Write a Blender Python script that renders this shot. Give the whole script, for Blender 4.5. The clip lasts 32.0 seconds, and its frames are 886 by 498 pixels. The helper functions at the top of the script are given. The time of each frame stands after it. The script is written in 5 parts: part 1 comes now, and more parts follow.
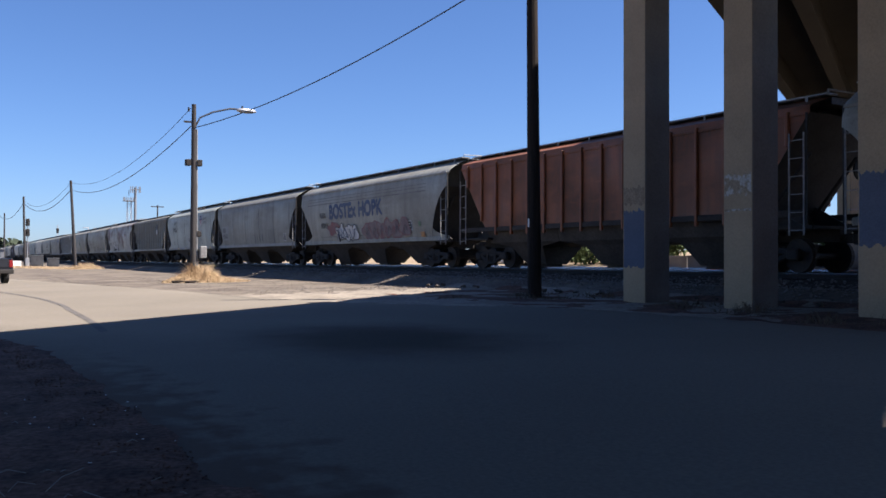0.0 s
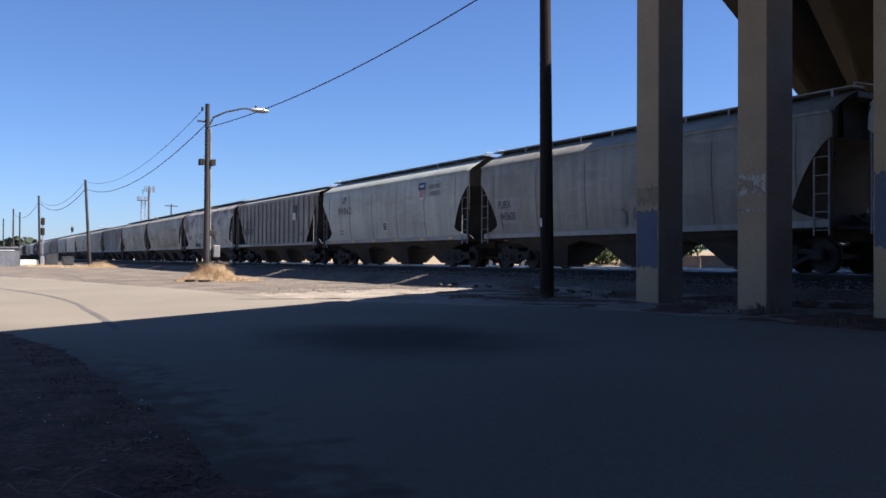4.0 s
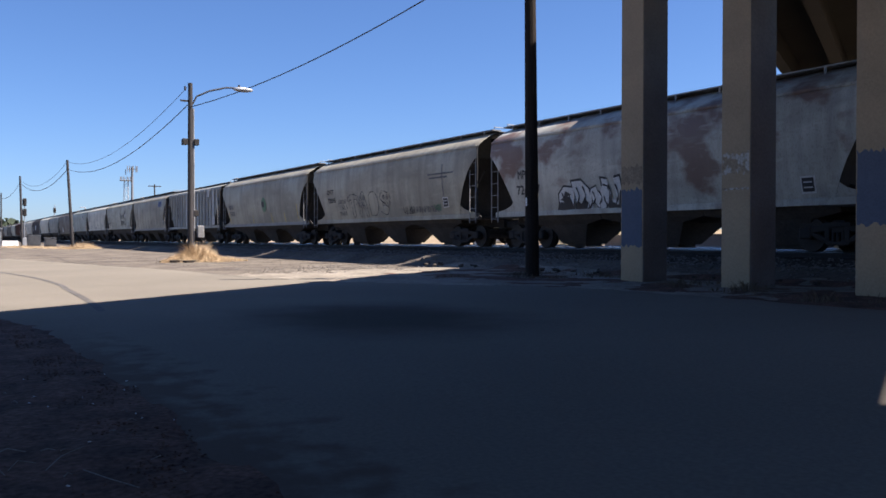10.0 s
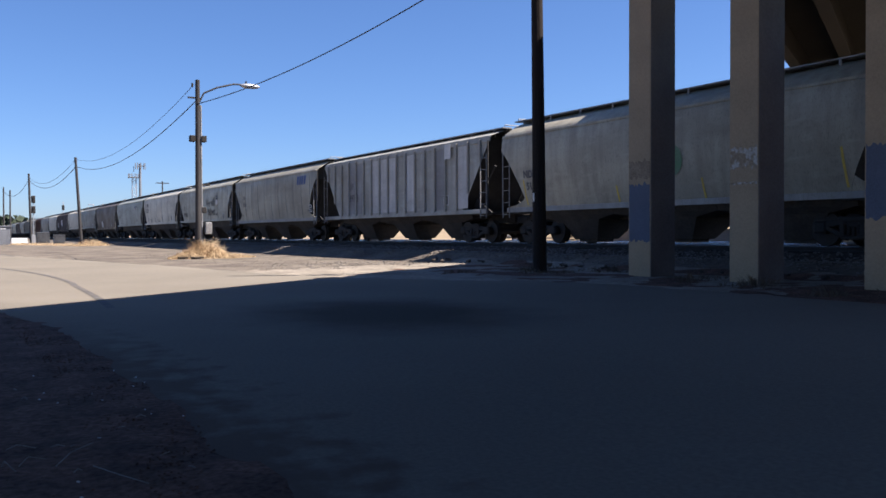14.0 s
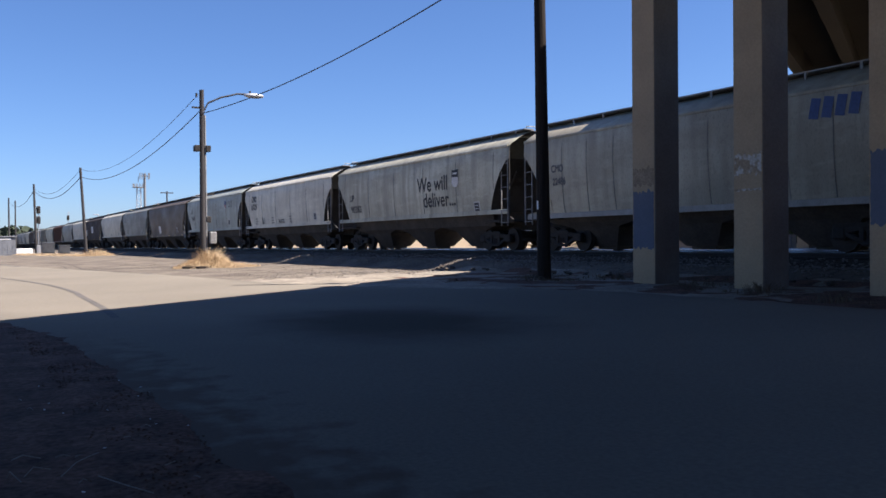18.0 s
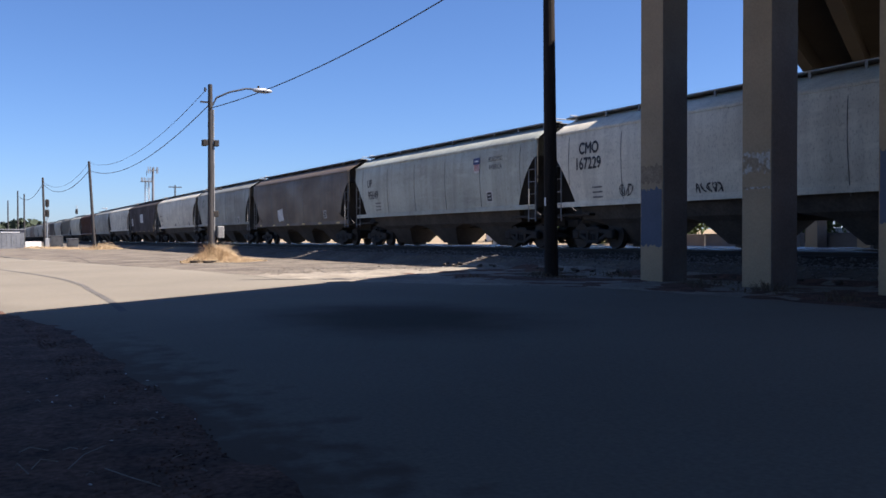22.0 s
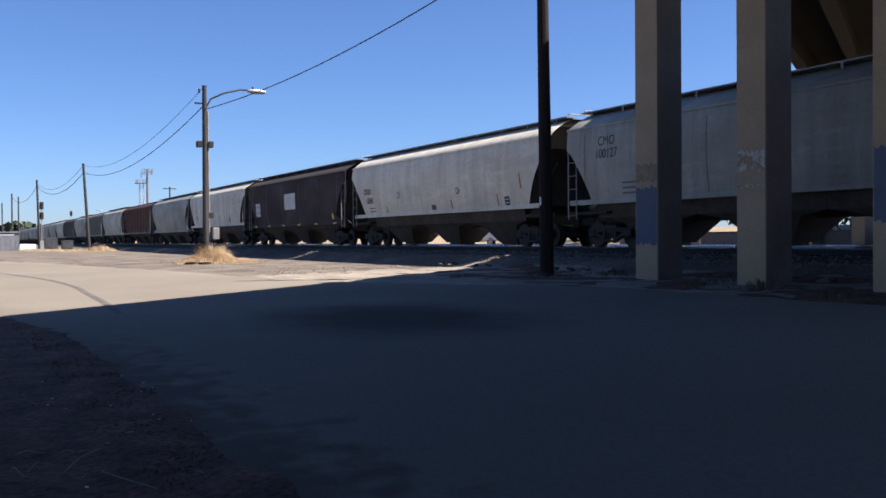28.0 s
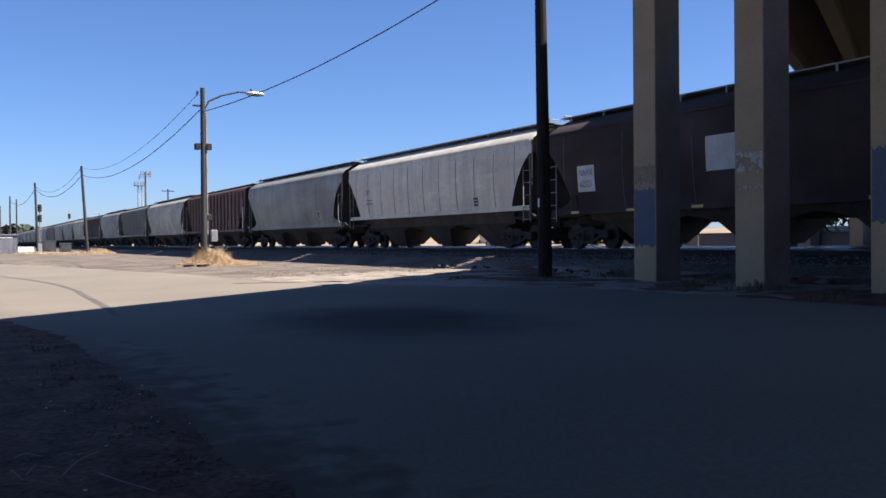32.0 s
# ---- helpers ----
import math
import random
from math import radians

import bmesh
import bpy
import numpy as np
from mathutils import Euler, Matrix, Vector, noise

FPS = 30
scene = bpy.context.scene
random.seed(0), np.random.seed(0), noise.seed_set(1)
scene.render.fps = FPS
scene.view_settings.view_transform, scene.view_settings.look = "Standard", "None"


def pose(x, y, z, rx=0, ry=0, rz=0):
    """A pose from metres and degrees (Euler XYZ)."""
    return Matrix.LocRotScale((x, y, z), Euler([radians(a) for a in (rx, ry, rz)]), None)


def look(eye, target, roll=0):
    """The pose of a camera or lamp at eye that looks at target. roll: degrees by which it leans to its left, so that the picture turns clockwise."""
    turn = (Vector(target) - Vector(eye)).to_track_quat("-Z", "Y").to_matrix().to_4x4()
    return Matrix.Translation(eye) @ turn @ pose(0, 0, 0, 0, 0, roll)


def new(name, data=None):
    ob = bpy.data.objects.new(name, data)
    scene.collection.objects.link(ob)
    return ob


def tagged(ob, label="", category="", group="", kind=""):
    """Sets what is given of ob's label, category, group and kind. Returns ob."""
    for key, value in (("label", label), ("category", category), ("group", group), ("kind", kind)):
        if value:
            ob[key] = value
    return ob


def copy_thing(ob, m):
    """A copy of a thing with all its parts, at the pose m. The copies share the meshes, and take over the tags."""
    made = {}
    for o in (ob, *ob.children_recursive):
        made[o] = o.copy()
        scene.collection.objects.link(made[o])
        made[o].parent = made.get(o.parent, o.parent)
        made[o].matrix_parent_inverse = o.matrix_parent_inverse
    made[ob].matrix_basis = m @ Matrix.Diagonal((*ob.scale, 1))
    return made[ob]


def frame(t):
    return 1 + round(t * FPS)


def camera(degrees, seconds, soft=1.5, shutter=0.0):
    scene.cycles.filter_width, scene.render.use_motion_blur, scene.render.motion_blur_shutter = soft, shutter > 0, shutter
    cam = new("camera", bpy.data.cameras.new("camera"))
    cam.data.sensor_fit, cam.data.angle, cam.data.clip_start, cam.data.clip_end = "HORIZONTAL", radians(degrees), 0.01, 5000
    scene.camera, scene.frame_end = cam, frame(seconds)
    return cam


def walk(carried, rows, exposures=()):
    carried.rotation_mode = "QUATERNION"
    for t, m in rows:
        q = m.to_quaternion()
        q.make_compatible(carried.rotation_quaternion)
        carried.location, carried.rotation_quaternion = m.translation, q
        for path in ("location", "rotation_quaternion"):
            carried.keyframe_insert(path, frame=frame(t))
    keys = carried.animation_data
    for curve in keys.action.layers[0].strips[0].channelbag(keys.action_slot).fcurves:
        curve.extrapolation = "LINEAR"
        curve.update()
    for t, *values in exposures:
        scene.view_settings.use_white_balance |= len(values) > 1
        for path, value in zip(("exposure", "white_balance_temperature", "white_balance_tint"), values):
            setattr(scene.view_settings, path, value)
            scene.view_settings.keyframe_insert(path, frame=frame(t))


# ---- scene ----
# Camera: hand-held at one spot on the road verge, 1.25 m above the dirt; it only turns a little.
cam = camera(53.0, 32.0, soft=1.6)
EYE = Vector((0.0, 0.0, 1.25))


def aim(yaw, pitch, roll):
    """The camera's pose from degrees: yaw to the left from +y, pitch up, roll as in look()."""
    y, p = radians(yaw), radians(pitch)
    way = Vector((-math.sin(y) * math.cos(p), math.cos(y) * math.cos(p), math.sin(p)))
    return look(EYE, EYE + way * 10, roll)


walk(cam, [(t, aim(a, b, c)) for t, a, b, c in (
    (0, 59.80, 0.73, 0.17),
    (0.5, 60.16, 0.50, 0.15),
    (1, 60.31, 0.42, 0.13),
    (1.5, 60.31, 0.21, -0.03),
    (2, 60.32, 0.21, -0.01),
    (2.5, 60.43, 0.54, 0.11),
    (3, 60.61, 0.57, 0.12),
    (3.5, 60.63, 0.62, 0.23),
    (5.5, 60.50, 0.79, 0.38),
    (6, 60.48, 0.70, 0.42),
    (6.5, 60.49, 0.59, 0.41),
    (7, 60.53, 0.51, 0.40),
    (7.5, 60.52, 0.49, 0.30),
    (8, 60.44, 0.44, 0.34),
    (8.5, 60.34, 0.35, 0.38),
    (9, 60.24, 0.27, 0.33),
    (9.5, 60.01, -0.10, 0.27),
    (10, 59.65, -0.61, 0.09),
    (10.5, 59.69, -0.74, -0.04),
    (11, 59.86, -0.68, 0.16),
    (11.5, 59.90, -0.59, 0.21),
    (12, 59.95, -0.63, 0.20),
    (12.5, 60.25, -0.99, 0.05),
    (13, 60.37, -1.03, -0.04),
    (13.5, 60.24, -0.97, -0.08),
    (14, 60.13, -0.89, -0.13),
    (14.5, 60.02, -0.76, -0.22),
    (16.5, 60.61, -0.40, -0.55),
    (17, 60.60, -0.56, -0.38),
    (17.5, 60.45, -0.53, -0.29),
    (18, 60.40, -0.36, -0.43),
    (18.5, 60.49, -0.47, -0.44),
    (19, 60.65, -0.65, -0.47),
    (19.5, 60.87, -0.65, -0.41),
    (20, 60.96, -0.47, -0.38),
    (20.5, 60.99, -0.38, -0.30),
    (21, 61.05, -0.56, -0.24),
    (21.5, 61.04, -0.64, -0.08),
    (22, 60.86, -0.61, -0.01),
    (22.5, 60.63, -0.61, -0.11),
    (23, 60.54, -0.52, -0.26),
    (23.5, 60.59, -0.45, -0.29),
    (24, 60.62, -0.46, -0.26),
    (24.5, 60.58, -0.49, -0.16),
    (25, 60.53, -0.42, -0.24),
    (25.5, 60.57, -0.34, -0.31),
    (27.5, 60.64, -0.74, -0.42),
    (28, 60.57, -0.62, -0.39),
    (28.5, 60.49, -0.43, -0.28),
    (29, 60.49, -0.39, -0.32),
    (29.5, 60.54, -0.38, -0.33),
    (30, 60.51, -0.40, -0.39),
    (30.5, 60.51, -0.48, -0.47),
    (31, 60.50, -0.46, -0.55),
    (31.5, 60.51, -0.48, -0.47),
    (32, 60.47, -0.50, -0.50),
)], [(0, 1.60, 5800, 18), (32, 1.60, 5800, 18)])

# ---- light: high clear-sky sun beyond the train, blue sky ----
SUN_WAY = Vector((0.43, 0.65, 1.0)).normalized()
sun = new("sun", bpy.data.lights.new("sun", "SUN"))
sun.data.energy, sun.data.angle, sun.data.color = 5.0, radians(0.53), (1.0, 0.88, 0.70)
sun.matrix_world = look(SUN_WAY * 100, (0, 0, 0))
world = bpy.data.worlds.new("sky")
scene.world = world
world.use_nodes = True
sky = world.node_tree.nodes.new("ShaderNodeTexSky")
sky.sky_type, sky.sun_disc = "NISHITA", False
sky.sun_elevation = math.asin(SUN_WAY.z)
sky.sun_rotation = math.atan2(SUN_WAY.x, SUN_WAY.y)
sky.altitude = 700
sky.air_density, sky.dust_density, sky.ozone_density = 0.95, 0.7, 8.5
world.node_tree.links.new(sky.outputs[0], world.node_tree.nodes["Background"].inputs[0])
world.node_tree.nodes["Background"].inputs[1].default_value = 0.045

# ---- materials ----


def mat(name, col, col2=None, rough=0.8, metal=0.0, scale=1.5, fine=35.0, bump=0.2, stretch=(1, 1, 1), grain=0.25, lo=0.35, hi=0.65, spec=0.4, world_space=False):
    """A surface of two mixed tones (large patches), fine grain and fine relief."""
    m = bpy.data.materials.new(name)
    m.use_nodes = True
    n, l = m.node_tree.nodes, m.node_tree.links
    b = n["Principled BSDF"]
    b.inputs["Roughness"].default_value, b.inputs["Metallic"].default_value = rough, metal
    b.inputs["Specular IOR Level"].default_value = spec
    if world_space:
        src = n.new("ShaderNodeNewGeometry").outputs["Position"]
    else:
        src = n.new("ShaderNodeTexCoord").outputs["Object"]
    mp = n.new("ShaderNodeMapping")
    mp.inputs["Scale"].default_value = stretch
    l.new(src, mp.inputs[0])
    big, small = n.new("ShaderNodeTexNoise"), n.new("ShaderNodeTexNoise")
    big.inputs["Scale"].default_value, big.inputs["Detail"].default_value = scale, 6
    small.inputs["Scale"].default_value, small.inputs["Detail"].default_value = fine, 4
    l.new(mp.outputs[0], big.inputs["Vector"])
    l.new(src, small.inputs["Vector"])
    ramp = n.new("ShaderNodeValToRGB")
    ramp.color_ramp.elements[0].position, ramp.color_ramp.elements[1].position = lo, hi
    col2 = col2 or tuple(c * 0.7 for c in col)
    ramp.color_ramp.elements[0].color, ramp.color_ramp.elements[1].color = (*col, 1), (*col2, 1)
    l.new(big.outputs["Fac"], ramp.inputs[0])
    mix = n.new("ShaderNodeMix")
    mix.data_type, mix.blend_type = "RGBA", "MULTIPLY"
    mix.inputs["Factor"].default_value = 1.0
    g = n.new("ShaderNodeMapRange")
    g.inputs["To Min"].default_value, g.inputs["To Max"].default_value = 1 - grain, 1 + grain
    g.inputs["From Min"].default_value, g.inputs["From Max"].default_value = 0.3, 0.7
    l.new(small.outputs["Fac"], g.inputs["Value"])
    l.new(ramp.outputs[0], mix.inputs["A"])
    l.new(g.outputs[0], mix.inputs["B"])
    l.new(mix.outputs["Result"], b.inputs["Base Color"])
    bp = n.new("ShaderNodeBump")
    bp.inputs["Strength"].default_value, bp.inputs["Distance"].default_value = bump, 0.02
    l.new(small.outputs["Fac"], bp.inputs["Height"])
    l.new(bp.outputs[0], b.inputs["Normal"])
    return m


def paint(name, col, dirt=(0.10, 0.085, 0.07), rust=(0.13, 0.055, 0.03), dirty=0.5, rusty=0.0, rough=0.55, seed=0.0, blotched=0.0):
    """Freight-car paint: vertical grime streaks, dusty patches and patches of rust; blotched: bare rusty blotches above this height."""
    m = bpy.data.materials.new(name)
    m.use_nodes = True
    n, l = m.node_tree.nodes, m.node_tree.links
    b = n["Principled BSDF"]
    src = n.new("ShaderNodeTexCoord").outputs["Object"]

    def tex(scale, stretch, detail=5, off=0.0):
        mp = n.new("ShaderNodeMapping")
        mp.inputs["Scale"].default_value = stretch
        mp.inputs["Location"].default_value = (seed + off, off, 0)
        t = n.new("ShaderNodeTexNoise")
        t.inputs["Scale"].default_value, t.inputs["Detail"].default_value = scale, detail
        l.new(src, mp.inputs[0])
        l.new(mp.outputs[0], t.inputs["Vector"])
        return t.outputs["Fac"]

    def rng(fac, a, b_, c=0.0, d=1.0):
        r = n.new("ShaderNodeMapRange")
        for k, v in (("From Min", a), ("From Max", b_), ("To Min", c), ("To Max", d)):
            r.inputs[k].default_value = v
        l.new(fac, r.inputs["Value"])
        return r.outputs[0]

    def mix(fac, a, c):
        x = n.new("ShaderNodeMix")
        x.data_type = "RGBA"
        l.new(fac, x.inputs["Factor"])
        for sock, v in (("A", a), ("B", c)):
            if isinstance(v, tuple):
                x.inputs[sock].default_value = (*v, 1)
            else:
                l.new(v, x.inputs[sock])
        return x.outputs["Result"]

    streak = tex(2.2, (1.3, 1.3, 0.14), 7)
    patch = tex(0.5, (0.8, 1, 1.5), 7, 3.0)
    spots = tex(9.0, (1, 1, 0.35), 4, 7.0)
    c = mix(rng(streak, 0.40, 0.74, 0, dirty), col, dirt)
    c = mix(rng(patch, 0.40, 0.66, 0, dirty * 1.1), c, tuple(0.5 * a + 0.5 * d for a, d in zip(col, dirt)))
    stain = tex(0.9, (0.5, 1, 1.4), 8, 11.0)
    c = mix(rng(stain, 0.56, 0.70, 0, dirty), c, tuple(0.35 * a + 0.65 * d for a, d in zip(col, dirt)))
    if rusty:
        rustfac = n.new("ShaderNodeMath")
        rustfac.operation = "MULTIPLY"
        l.new(rng(patch, 0.62 - 0.22 * rusty, 0.70 - 0.16 * rusty), rustfac.inputs[0])
        l.new(rng(spots, 0.38, 0.55, 0.35, 1.0), rustfac.inputs[1])
        c = mix(rustfac.outputs[0], c, rust)
    if blotched:
        xyz = n.new("ShaderNodeSeparateXYZ")
        l.new(src, xyz.inputs[0])
        high = n.new("ShaderNodeMath")
        high.operation = "MULTIPLY_ADD"
        l.new(rng(xyz.outputs["Z"], blotched - 0.5, blotched + 0.7, -0.16, 0.0), high.inputs[0])
        high.inputs[1].default_value = 1.0
        l.new(tex(0.85, (0.8, 1, 1.15), 7, 29.0), high.inputs[2])
        c = mix(rng(high.outputs[0], 0.475, 0.57, 0, 0.85), c, rust)
    c = mix(rng(spots, 0.6, 0.8, 0, 0.35), c, dirt)
    # scuffs: fine specks of grime, and rubbed pale streaks
    c = mix(rng(tex(26.0, (1, 1, 0.5), 5, 13.0), 0.52, 0.72, 0, 0.4), c, dirt)
    c = mix(rng(tex(3.2, (0.35, 1, 1.5), 8, 17.0), 0.58, 0.72, 0, 0.28), c, tuple(min(1, a * 1.3) for a in col))
    c = mix(rng(tex(2.4, (0.4, 1, 1.8), 8, 23.0), 0.58, 0.74, 0, 0.3), c, tuple(0.55 * a + 0.45 * d for a, d in zip(col, dirt)))
    l.new(c, b.inputs["Base Color"])
    l.new(rng(patch, 0.3, 0.7, rough - 0.1, rough + 0.2), b.inputs["Roughness"])
    bp = n.new("ShaderNodeBump")
    bp.inputs["Strength"].default_value, bp.inputs["Distance"].default_value = 0.25, 0.03
    l.new(tex(1.1, (1, 1, 0.6), 3, 5.0), bp.inputs["Height"])
    l.new(bp.outputs[0], b.inputs["Normal"])
    return m


DIRT = mat("dry_dirt", (0.155, 0.134, 0.107), (0.092, 0.078, 0.064), 0.95, scale=0.5, fine=7, bump=0.5, spec=0.1, world_space=True)
ROAD = mat("aged_asphalt", (0.176, 0.158, 0.128), (0.150, 0.135, 0.110), 0.9, scale=0.18, fine=30, bump=0.15, grain=0.12, spec=0.04, world_space=True)
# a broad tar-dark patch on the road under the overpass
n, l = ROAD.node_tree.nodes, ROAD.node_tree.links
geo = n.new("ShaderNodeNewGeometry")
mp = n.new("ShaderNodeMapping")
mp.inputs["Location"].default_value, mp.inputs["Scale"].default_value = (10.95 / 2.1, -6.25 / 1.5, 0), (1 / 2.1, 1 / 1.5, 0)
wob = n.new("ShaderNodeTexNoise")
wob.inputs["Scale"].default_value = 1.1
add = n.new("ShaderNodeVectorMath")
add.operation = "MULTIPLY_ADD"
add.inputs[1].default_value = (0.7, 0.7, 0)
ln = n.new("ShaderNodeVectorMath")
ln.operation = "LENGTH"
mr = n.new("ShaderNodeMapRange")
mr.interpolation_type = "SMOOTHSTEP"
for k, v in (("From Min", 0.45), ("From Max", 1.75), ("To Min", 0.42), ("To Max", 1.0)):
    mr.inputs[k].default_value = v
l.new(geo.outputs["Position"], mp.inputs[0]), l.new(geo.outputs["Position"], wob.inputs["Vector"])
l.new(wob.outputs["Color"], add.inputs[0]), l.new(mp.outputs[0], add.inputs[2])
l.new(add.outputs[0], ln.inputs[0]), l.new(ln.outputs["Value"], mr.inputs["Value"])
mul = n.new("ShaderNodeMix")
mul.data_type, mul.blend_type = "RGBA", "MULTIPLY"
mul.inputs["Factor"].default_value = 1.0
old = n["Principled BSDF"].inputs["Base Color"].links[0].from_socket
# soil carried onto the near side of the road
sep = n.new("ShaderNodeSeparateXYZ")
soiln = n.new("ShaderNodeTexNoise")
soiln.inputs["Scale"].default_value, soiln.inputs["Detail"].default_value = 3.2, 9
sub = n.new("ShaderNodeMath")
sub.operation, sub.inputs[1].default_value = "MULTIPLY_ADD", -2.6
edge = n.new("ShaderNodeMapRange")
for k, v in (("From Min", 0.25), ("From Max", 0.85), ("To Min", 0.8), ("To Max", 0.0)):
    edge.inputs[k].default_value = v
soilmix = n.new("ShaderNodeMix")
soilmix.data_type = "RGBA"
soilmix.inputs["B"].default_value = (0.09, 0.07, 0.056, 1)
l.new(geo.outputs["Position"], sep.inputs[0]), l.new(geo.outputs["Position"], soiln.inputs["Vector"])
l.new(soiln.outputs["Fac"], sub.inputs[0]), l.new(sep.outputs["Y"], sub.inputs[2])
l.new(sub.outputs[0], edge.inputs["Value"])
reach = n.new("ShaderNodeMapRange")
for k, v in (("From Min", -13.5), ("From Max", -9.0), ("To Min", 0.0), ("To Max", 1.0)):
    reach.inputs[k].default_value = v
both = n.new("ShaderNodeMath")
both.operation = "MULTIPLY"
l.new(sep.outputs["X"], reach.inputs["Value"])
l.new(edge.outputs[0], both.inputs[0]), l.new(reach.outputs[0], both.inputs[1])
l.new(both.outputs[0], soilmix.inputs["Factor"])
l.new(old, soilmix.inputs["A"])
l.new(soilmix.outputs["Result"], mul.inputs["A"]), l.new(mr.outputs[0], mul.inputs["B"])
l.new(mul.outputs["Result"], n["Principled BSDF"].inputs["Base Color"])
STONE = mat("ballast_stone", (0.090, 0.077, 0.065), (0.050, 0.042, 0.035), 0.9, scale=3, fine=14, bump=1.0, grain=0.6, spec=0.03, world_space=True)
YARD = mat("yard_gravel", (0.25, 0.19, 0.112), (0.19, 0.145, 0.088), 0.95, scale=0.2, fine=6, world_space=True)
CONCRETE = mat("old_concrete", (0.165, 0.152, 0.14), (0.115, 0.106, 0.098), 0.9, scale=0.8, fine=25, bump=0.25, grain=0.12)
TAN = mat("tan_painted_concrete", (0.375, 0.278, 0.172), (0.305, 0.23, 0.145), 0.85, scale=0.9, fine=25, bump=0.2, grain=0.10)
# deck slab and girders: one near-black brown
SOFFIT = mat("dark_brown_girder", (0.017, 0.0155, 0.015), (0.011, 0.0105, 0.010), 0.85, scale=0.6, fine=10)
BLUEPATCH = mat("blue_cover_paint", (0.10, 0.115, 0.155), (0.085, 0.10, 0.135), 0.8, scale=2, fine=25, grain=0.1)
WOOD = mat("weathered_pole_wood", (0.046, 0.043, 0.043), (0.028, 0.026, 0.026), 0.9, scale=4, fine=30, stretch=(3, 3, 0.15), bump=0.5)
DARKWOOD = mat("creosoted_wood", (0.032, 0.026, 0.022), (0.018, 0.015, 0.013), 0.85, scale=4, fine=30, stretch=(3, 3, 0.15), bump=0.5, spec=0.1)
STEEL = mat("grimy_steel", (0.028, 0.025, 0.023), (0.018, 0.016, 0.015), 0.8, 0.1, scale=3, fine=25)
RAILTOP = mat("polished_rail", (0.55, 0.54, 0.52), (0.45, 0.44, 0.42), 0.14, 1.0, scale=4, fine=60, grain=0.1, bump=0.05)
GALV = mat("galvanised_steel", (0.42, 0.43, 0.44), (0.33, 0.34, 0.35), 0.5, 0.6, scale=3, fine=30, grain=0.1)
WIRE = mat("black_cable", (0.02, 0.02, 0.022), None, 0.6)
STRAW = mat("dry_grass", (0.56, 0.42, 0.25), (0.40, 0.29, 0.165), 0.9, scale=5, fine=20, bump=0.1)
WHITE = mat("white_paint", (0.75, 0.75, 0.73), (0.62, 0.62, 0.6), 0.6, scale=2, fine=20, grain=0.08)
BLACKLET = mat("black_lettering", (0.03, 0.03, 0.035), None, 0.6)
LEAF = mat("leaf_green", (0.07, 0.10, 0.03), (0.045, 0.07, 0.02), 0.8, scale=2, fine=9, grain=0.4)

# ---- mesh helpers ----


def G(y):
    """Height of the ground: a gentle rise from the verge to the track bank."""
    return 0.018 * min(max(y, -4.0), 16.0)


RAIL, TRACK = 0.965, 19.83


def bend(x):
    """How far the tracks swing aside from their straight line: far off they curve gently away."""
    d = max(0.0, -55.0 - x)
    return 0.0175 * (math.hypot(d, 15.0) - 15.0)


def heading(x):
    d = max(0.0, -55.0 - x)
    return -math.degrees(math.atan(0.0175 * d / math.hypot(d, 15.0)))


def part(name, bm, material, parent=None, label="", at=None, smooth=False):
    me = bpy.data.meshes.new(name)
    bm.to_mesh(me)
    bm.free()
    me.materials.append(material)
    if smooth:
        for p in me.polygons:
            p.use_smooth = True
    ob = new(name, me)
    if parent:
        ob.parent = parent
    if at is not None:
        ob.matrix_basis = at
    if label:
        tagged(ob, label)
    return ob


def box(bm, c, s, bevel=0.0, turn=None):
    m = Matrix.Translation(c) @ (turn or Matrix()) @ Matrix.Diagonal((*s, 1))
    vs = bmesh.ops.create_cube(bm, size=1, matrix=m)["verts"]
    if bevel:
        es = list({e for v in vs for e in v.link_edges})
        bmesh.ops.bevel(bm, geom=es, offset=bevel, segments=1, affect="EDGES")
    return bm


def rod(bm, a, b, r, r2=None, seg=8):
    a, b = Vector(a), Vector(b)
    d = b - a
    m = Matrix.Translation((a + b) / 2) @ d.to_track_quat("Z", "Y").to_matrix().to_4x4()
    bmesh.ops.create_cone(bm, cap_ends=True, segments=seg, radius1=r, radius2=r if r2 is None else r2, depth=d.length, matrix=m)
    return bm


def tube(bm, pts, r, seg=6):
    """One swept round bar through the points."""
    P = [Vector(p) for p in pts]
    rings = []
    for i, p in enumerate(P):
        d = (P[min(i + 1, len(P) - 1)] - P[max(i - 1, 0)]).normalized()
        u = d.orthogonal().normalized() if i == 0 else (u - d * u.dot(d)).normalized()
        v = d.cross(u)
        rings.append([bm.verts.new(p + r * (math.cos(k * math.tau / seg) * u + math.sin(k * math.tau / seg) * v)) for k in range(seg)])
    for a, b in zip(rings, rings[1:]):
        for k in range(seg):
            bm.faces.new((a[k], a[(k + 1) % seg], b[(k + 1) % seg], b[k]))
    bm.faces.new(list(reversed(rings[0]))), bm.faces.new(rings[-1])
    return bm


def grid_mesh(bm, xs, ys, z):
    """A sheet over xs and ys with heights z(x, y)."""
    rows = [[bm.verts.new((x, y, z(x, y))) for y in ys] for x in xs]
    for r0, r1 in zip(rows, rows[1:]):
        for i in range(len(ys) - 1):
            bm.faces.new((r0[i], r1[i], r1[i + 1], r0[i + 1]))
    return bm


def B():
    return bmesh.new()


# ---- ground, road, track bed ----


def ground_z(x, y):
    if y < 15.8:
        return G(y)
    return min(0.284 + (y - 15.8) * 0.28, 0.62)


